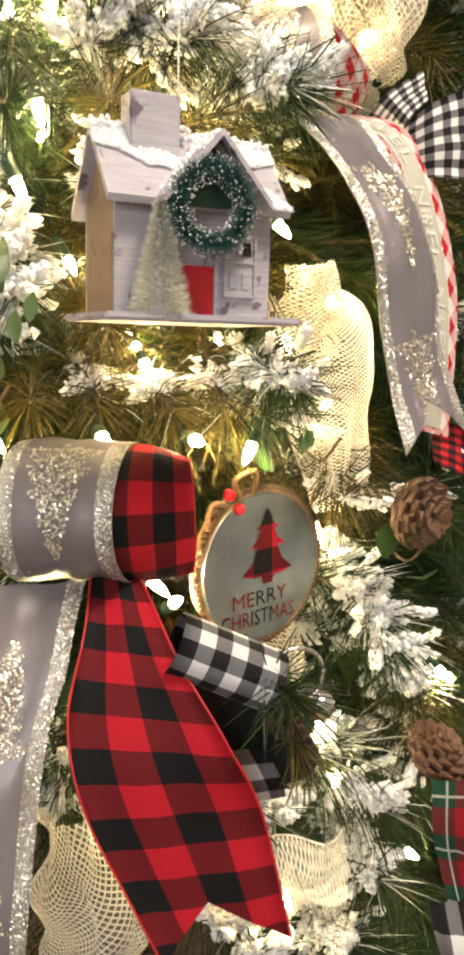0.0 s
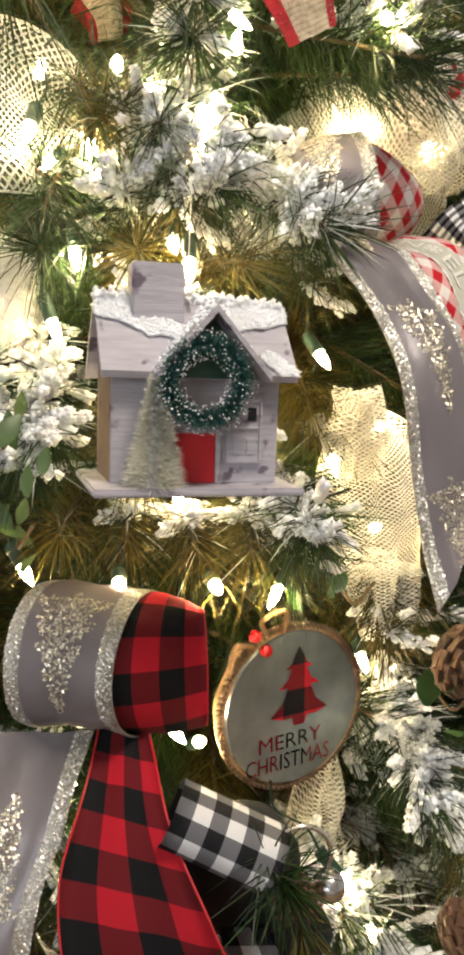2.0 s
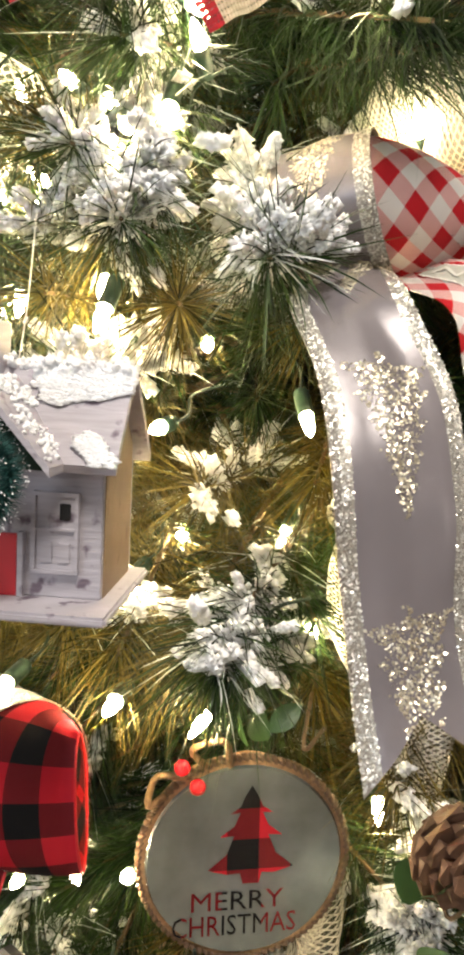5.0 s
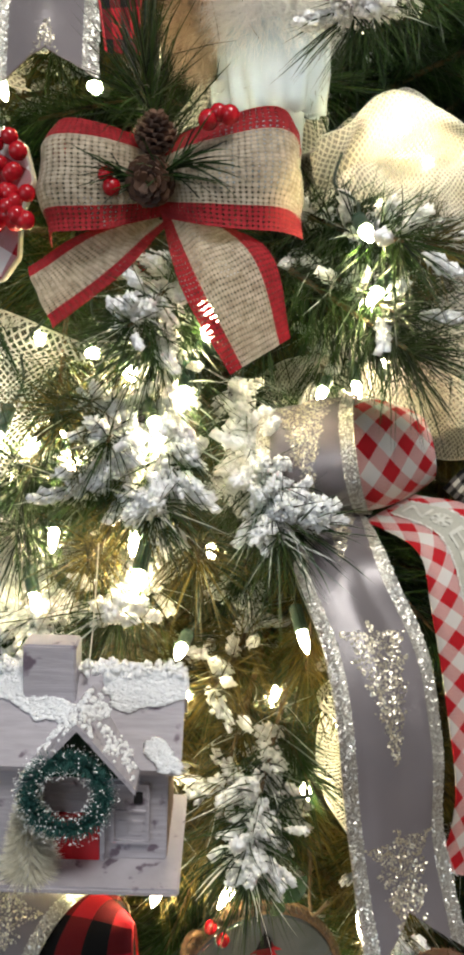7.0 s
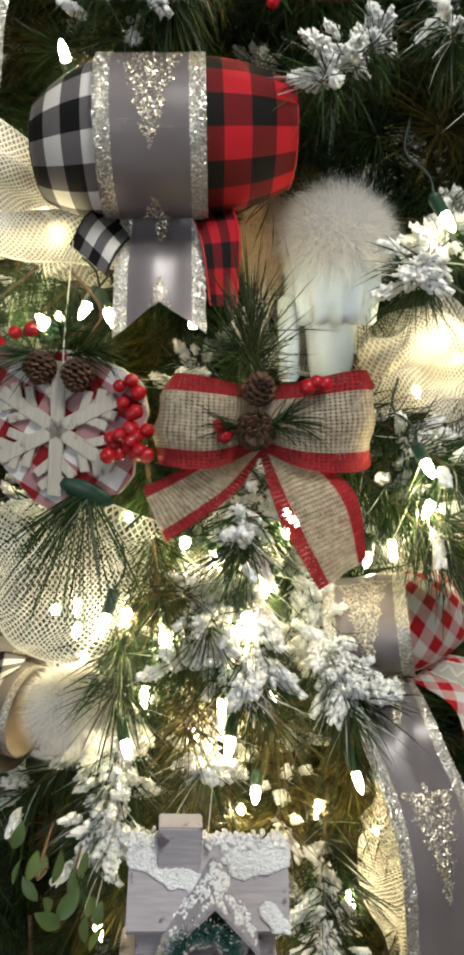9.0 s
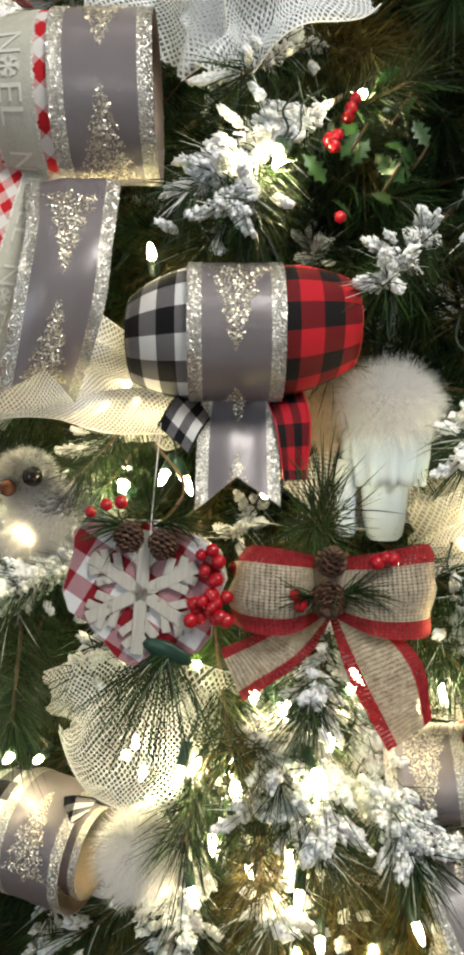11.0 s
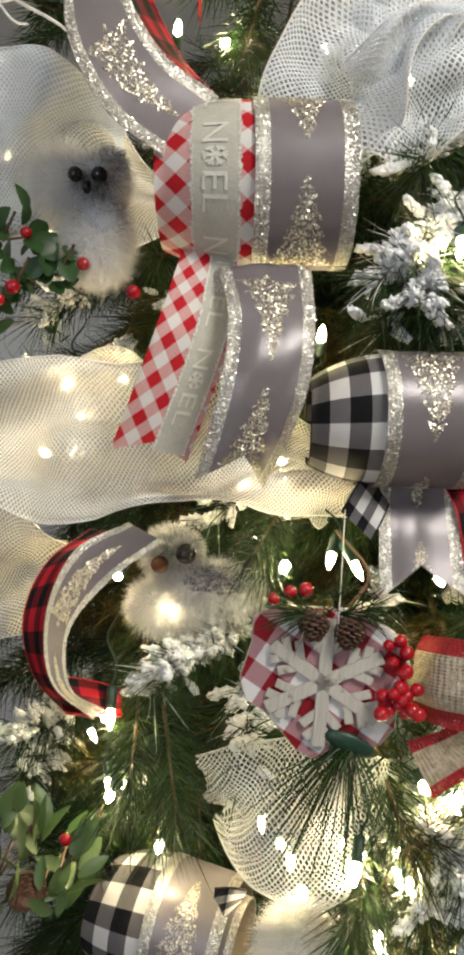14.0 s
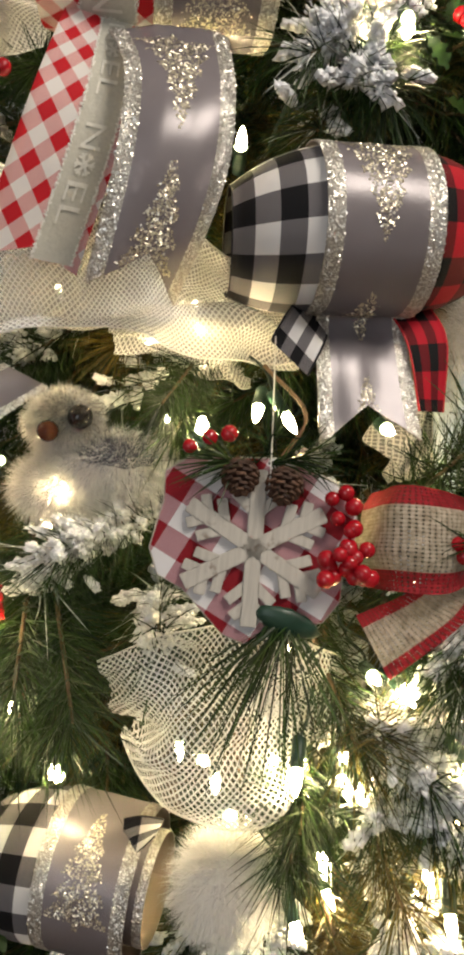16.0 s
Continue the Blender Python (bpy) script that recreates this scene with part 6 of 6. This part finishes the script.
def turned(c, rings, folds=0, deep=0.0, sides=40):
    """A closed form round a vertical line: rings of (height, half width, half depth), with folds down its sides."""
    v, f = [], []
    for i, (z, rx, ry) in enumerate(rings):
        for k in range(sides):
            w = 2 * math.pi * k / sides
            q = 1 + deep * i / (len(rings) - 1) * math.cos(folds * w)
            dip = -0.0035 * abs(math.cos(folds * w / 2)) if folds and i >= len(rings) - 2 else 0.0
            v.append((c[0] + rx * q * math.cos(w), c[1] + ry * q * math.sin(w), c[2] + z + dip))
    for i in range(len(rings) - 1):
        f += [(i * sides + k, i * sides + (k + 1) % sides, (i + 1) * sides + (k + 1) % sides, (i + 1) * sides + k) for k in range(sides)]
    f += [tuple(range(sides)), tuple(range((len(rings) - 1) * sides, len(rings) * sides))[::-1]]
    return v, f


def off(p, dx=0.0, dy=0.0, dz=0.0):
    return (p[0] + dx, p[1] + dy, p[2] + dz)


pom = (-0.1960, 0.0310, 1.3313)
furry("fur_pompom", "fluffy white fur pompom glowing in the lights", [(pom, (0.02, 0.018, 0.022), 5200, 0.019, 0)], seed=1)
o1 = (-0.3554, 0.0508, 1.8681)
furry(
    "owl_ornament",
    "furry white and grey owl ornament with dark eyes",
    [
        (off(o1, 0, 0, 0.008), (0.021, 0.018, 0.019), 2600, 0.011, 0),
        (off(o1, 0, -0.001, 0.008), (0.0205, 0.018, 0.0185), 260, 0.012, 2),
        (off(o1, 0.012, -0.006, 0.02), (0.009, 0.009, 0.008), 700, 0.008, 2),
        (off(o1, 0.0, -0.014, 0.004), (0.013, 0.006, 0.007), 700, 0.007, 2),
        (off(o1, 0.002, 0, -0.034), (0.022, 0.02, 0.028), 3600, 0.012, 0),
        (off(o1, 0.006, -0.004, -0.022), (0.017, 0.017, 0.018), 400, 0.01, 2),
        (off(o1, -0.028, 0.012, 0.01), (0.02, 0.018, 0.026), 2400, 0.014, 0),
    ],
    [(off(o1, 0.007, -0.0255, 0.005), (0.0058,) * 3, 3), (off(o1, -0.0095, -0.0255, 0.005), (0.0055,) * 3, 3), (off(o1, -0.001, -0.0275, -0.004), (0.0032, 0.004, 0.005), 3)],
    2,
)
o2 = (-0.2992, 0.1061, 1.6026)
furry("owl_ornament", "furry white and tan owl ornament with dark eyes", [(o2, (0.022, 0.018, 0.02), 3000, 0.009, 0), (off(o2, 0.006, -0.007, 0.003), (0.0165, 0.0138, 0.0145), 1500, 0.009, 2), (off(o2, 0.004, -0.0065, 0.0), (0.015, 0.0135, 0.015), 900, 0.008, 0), (off(o2, 0.03, 0.0, -0.03), (0.04, 0.02, 0.02), 3400, 0.013, 0), (off(o2, 0.034, -0.001, -0.024), (0.034, 0.02, 0.016), 1200, 0.012, 2), (off(o2, 0.0, 0.004, -0.042), (0.03, 0.02, 0.02), 3600, 0.013, 0)], [(off(o2, 0.013, -0.025, 0.003), (0.0084,) * 3, 3), (off(o2, -0.007, -0.0255, -0.006), (0.0072,) * 3, 5)], 3)
f1 = (-0.0126, 0.1037, 1.6599)
furry(
    "fur_trimmed_figurine",
    "pale blue glazed figurine with white and tan fur collar",
    [(off(f1, 0.004, 0, 0.004), (0.030, 0.02, 0.022), 6500, 0.022, 0), (off(f1, -0.042, 0.012, 0.0), (0.015, 0.014, 0.026), 2600, 0.016, 1)],
    seed=4,
    solids=(
        (*turned(off(f1, 0.004, 0.004, 0), [(-0.004, 0.028, 0.018), (-0.02, 0.035, 0.021), (-0.038, 0.034, 0.021), (-0.052, 0.031, 0.019), (-0.058, 0.0295, 0.0185), (-0.058, 0.022, 0.012)], 13, 0.15, 78), 4),
        (*turned(off(f1, -0.027, 0.002, 0), [(-0.04, 0.009, 0.009), (-0.066, 0.0085, 0.009), (-0.088, 0.0075, 0.009), (-0.098, 0.0085, 0.012), (-0.102, 0.006, 0.009)]), 4),
        (*turned(off(f1, 0.004, 0.002, 0), [(-0.05, 0.020, 0.013), (-0.066, 0.019, 0.013), (-0.09, 0.0165, 0.012), (-0.101, 0.0145, 0.012), (-0.105, 0.011, 0.009)]), 4),
    ),
)

# ---- checked boot ornament with ring and bells ----
B = Vector((-0.0837, -0.0965, 1.0589))
boot = thing("boot_ornament", "black boot ornament with black-white check cuff, ring and bells", "ornament")
bx = (Vector((-0.0574, -0.1036, 1.0456)) - B).normalized()
cuff = ring(tuple(B - bx * 0.028 + Vector((0, -0.02, 0))), tuple(B + bx * 0.028 + Vector((0, -0.02, -0.0))), (0.35, 0, 0.9), 0.015, 0.015, 0.02)
child("cuff", cuff.mesh("cuff", M_BWM, M_BWM, 0.056), boot, "black and white checked cuff")
bm = ball(1.0, Matrix.LocRotScale(B + Vector((0.01, 0.004, -0.035)), Euler((0, 0.5, 0)), (0.03, 0.02, 0.036)), 3, 0.12, 3)
part("leg", bm, M_BLACK, boot, "black cloth leg", smooth=True)
part("toe", ball(1.0, Matrix.LocRotScale(B + Vector((0.03, -0.002, -0.066)), Euler((0, 0.3, 0)), (0.03, 0.02, 0.017)), 3, 0.1, 5), M_BLACK, boot, "black cloth toe", smooth=True)
patch = Strip([tuple(B + Vector((-0.004, -0.014, -0.052))), tuple(B + Vector((0.0, -0.023, -0.066))), tuple(B + Vector((0.006, -0.022, -0.08)))], [tuple(B + Vector((0.02, -0.02, -0.052))), tuple(B + Vector((0.026, -0.027, -0.066))), tuple(B + Vector((0.03, -0.024, -0.08)))])
child("check_patch", patch.mesh("check_patch", M_BWM, M_BWM), boot, "black and white checked patch")
rv, rf = tube([tuple(B + Vector((0.036 + 0.0155 * math.cos(a), -0.026, -0.012 + 0.0155 * math.sin(a)))) for a in np.linspace(0, 2 * math.pi, 13)], 0.0013, 4, 8)
child("metal_ring", mesh_of("metal_ring", rv, rf, M_STEEL, smooth=True), boot, "bright silver ring")
for dx, dz, r in ((0.052, -0.034, 0.0085), (0.042, -0.04, 0.007)):
    part("bell", ball(r, Matrix.Translation(B + Vector((dx, -0.02, dz))), 3), M_STEEL, boot, "shiny silver bell", smooth=True)
pinecone(tuple(B + Vector((0.032, -0.024, -0.034))), 0.011, (20, 0, 30), boot, 6)
sprig(boot, tuple(B + Vector((0.016, -0.03, -0.006))), (0.25, -0.8, -0.1), 150, 0.04, 0.8, 15)
sprig(boot, tuple(B + Vector((0.034, -0.022, -0.045))), (0.2, -0.4, -0.8), 60, 0.03, 0.6, 16, mat=M_KHAKI)

# ---- pinecones, leaves, berry picks ----
pinecone((0.0819, -0.0331, 1.1002), 0.021, (8, 0, 20), None, 7)
# this pinecone stands in for a flat, bark-like brown piece
pinecone((0.0522, -0.1014, 0.9702), 0.017, (-50, 0, 40), None, 8)
pinecone((-0.3876, 0.0163, 1.3740), 0.012, (0, 0, 20), None, 9)


def leaf_mesh(length, width, holly=False):
    n = 9
    verts, faces = [], []
    for i in range(n):
        t = i / (n - 1)
        w = width * math.sin(math.pi * min(0.98, t * 0.95 + 0.04)) ** 0.8 * (0.72 + 0.28 * math.cos(i * math.pi) if holly else 1)
        lift = -0.18 * length * t * t
        verts += [(-w, t * length, lift + w * 0.25), (0, t * length, lift), (w, t * length, lift + w * 0.25)]
        if i:
            o = 3 * i
            faces += [(o - 3, o - 2, o + 1, o), (o - 2, o - 1, o + 2, o + 1)]
    return verts, faces


def foliage(name, label, spots, length, width, mat, holly=False, reds=(), seed=0):
    """A pick of leaves on short stems: each leaf a part."""
    rng = random.Random(seed)
    o = thing(name, label, "foliage")
    me = mesh_of("leaf", *leaf_mesh(length, width, holly), mat, smooth=True)
    for p, aim, n in spots:
        p = Vector(p)
        for k in range(n):
            ob = child("leaf", me, o)
            q = p + Vector((rng.gauss(0, 0.012), rng.gauss(0, 0.008), rng.gauss(0, 0.012)))
            ob.matrix_basis = Matrix.Translation(q) @ pose(0, 0, 0, rng.uniform(-30, 50), rng.uniform(-50, 50), aim + rng.uniform(-70, 70)) @ pose(0, 0, 0, 60, 0, 0) @ Matrix.Scale(rng.uniform(0.7, 1.15), 4)
        tv, tf = tube([tuple(p + Vector((0, 0.04, 0.01))), tuple(p), tuple(p + Vector((0.01, -0.01, 0.015)))], 0.0011, 4, 5)
        child("stem", mesh_of("stem", tv, tf, M_STEM, smooth=True), o)
    berries(o, reds, 0.0048)


foliage("leaf_pick", "sage green leaf pick between the branches", [((-0.3897, 0.0118, 1.4136), 20, 13), ((-0.3618, 0.0082, 1.3958), -40, 11), ((-0.4059, 0.0104, 1.3870), 60, 10), ((-0.3779, 0.0068, 1.3695), 10, 9), ((-0.3278, 0.0763, 1.2728), 0, 9)], 0.03, 0.0062, M_SAGE, reds=((-0.3579, 0.0037, 1.4178),), seed=1)
foliage("leaf_pick", "sage green leaf pick beside the snowy branch", [((-0.2019, -0.0470, 1.2528), 20, 7), ((-0.1800, -0.0579, 1.2446), 10, 6), ((-0.1812, -0.0020, 1.1811), 30, 6)], 0.019, 0.0048, M_SAGE, seed=2)
foliage("berry_pick", "dark green oval-leaved pick with red berries", [((-0.4149, 0.0316, 1.8306), 30, 14), ((-0.3743, 0.0337, 1.8099), -20, 12), ((-0.4049, 0.0317, 1.7999), 60, 10), ((-0.4261, 0.0301, 1.7769), 40, 8)], 0.02, 0.0075, M_LEAF, False, ((-0.3989, 0.0276, 1.8331), (-0.3591, 0.0297, 1.8131), (-0.4075, 0.0265, 1.7954), (-0.4168, 0.0258, 1.7863), (-0.3242, 0.0315, 1.7950)), 3)
foliage("holly_pick", "dark green holly with red berry cluster", [((-0.0441, 0.0591, 1.8442), 0, 9), ((-0.0120, 0.0728, 1.8696), -60, 8), ((-0.0220, 0.0584, 1.8140), 30, 8), ((0.0017, 0.0712, 1.8344), -30, 6)], 0.024, 0.008, M_LEAF, True, ((-0.0431, 0.0461, 1.8743), (-0.0485, 0.0449, 1.8615), (-0.0610, 0.0431, 1.8458), (-0.0561, 0.0385, 1.8472), (-0.0586, 0.0379, 1.8400), (-0.0538, 0.0348, 1.7911), (-0.0471, 0.0402, 1.8653)), 4)
foliage("leaf_pick", "bright green leaves behind the wood slice", [((0.0117, -0.0290, 1.1403), -60, 3)], 0.024, 0.007, M_LEAF, seed=5)
foliage("leaf_pick", "dark green leaves below the pinecone", [((0.0760, -0.0273, 1.0656), 150, 3)], 0.028, 0.011, M_LEAF, seed=6)
foliage("berry_pick", "red berries among red plaid ribbon", [((0.1312, 0.0808, 1.4793), 0, 3)], 0.02, 0.007, M_LEAF, True, ((0.1138, 0.0629, 1.4762), (0.1208, 0.0602, 1.4678), (0.1150, 0.0600, 1.4596), (0.1305, 0.0604, 1.4800), (0.1252, 0.0577, 1.4573)), 7)

# white twigs beside the tree
tw = thing("white_twigs", "bare white painted twigs beside the tree", "twigs")
R3 = random.Random(6)
root = Vector((-0.5314, 0.1794, 2.1354))
for k in range(20):
    a = Vector((-0.4633, 0.1223, 2.0601)) + Vector((R3.gauss(0, 0.03), R3.gauss(0, 0.02), R3.gauss(0, 0.045)))
    mid = (root + a) / 2 + Vector((R3.gauss(0, 0.015), 0, R3.gauss(0, 0.02)))
    tv, tf = tube([tuple(root), tuple(mid), tuple(a), tuple(a + Vector((R3.uniform(0.01, 0.05), 0, R3.gauss(0, 0.02))))], 0.0022, 6, 6, 0.6)
    child("twig", mesh_of("twig", tv, tf, M_TWIG, smooth=True), tw)
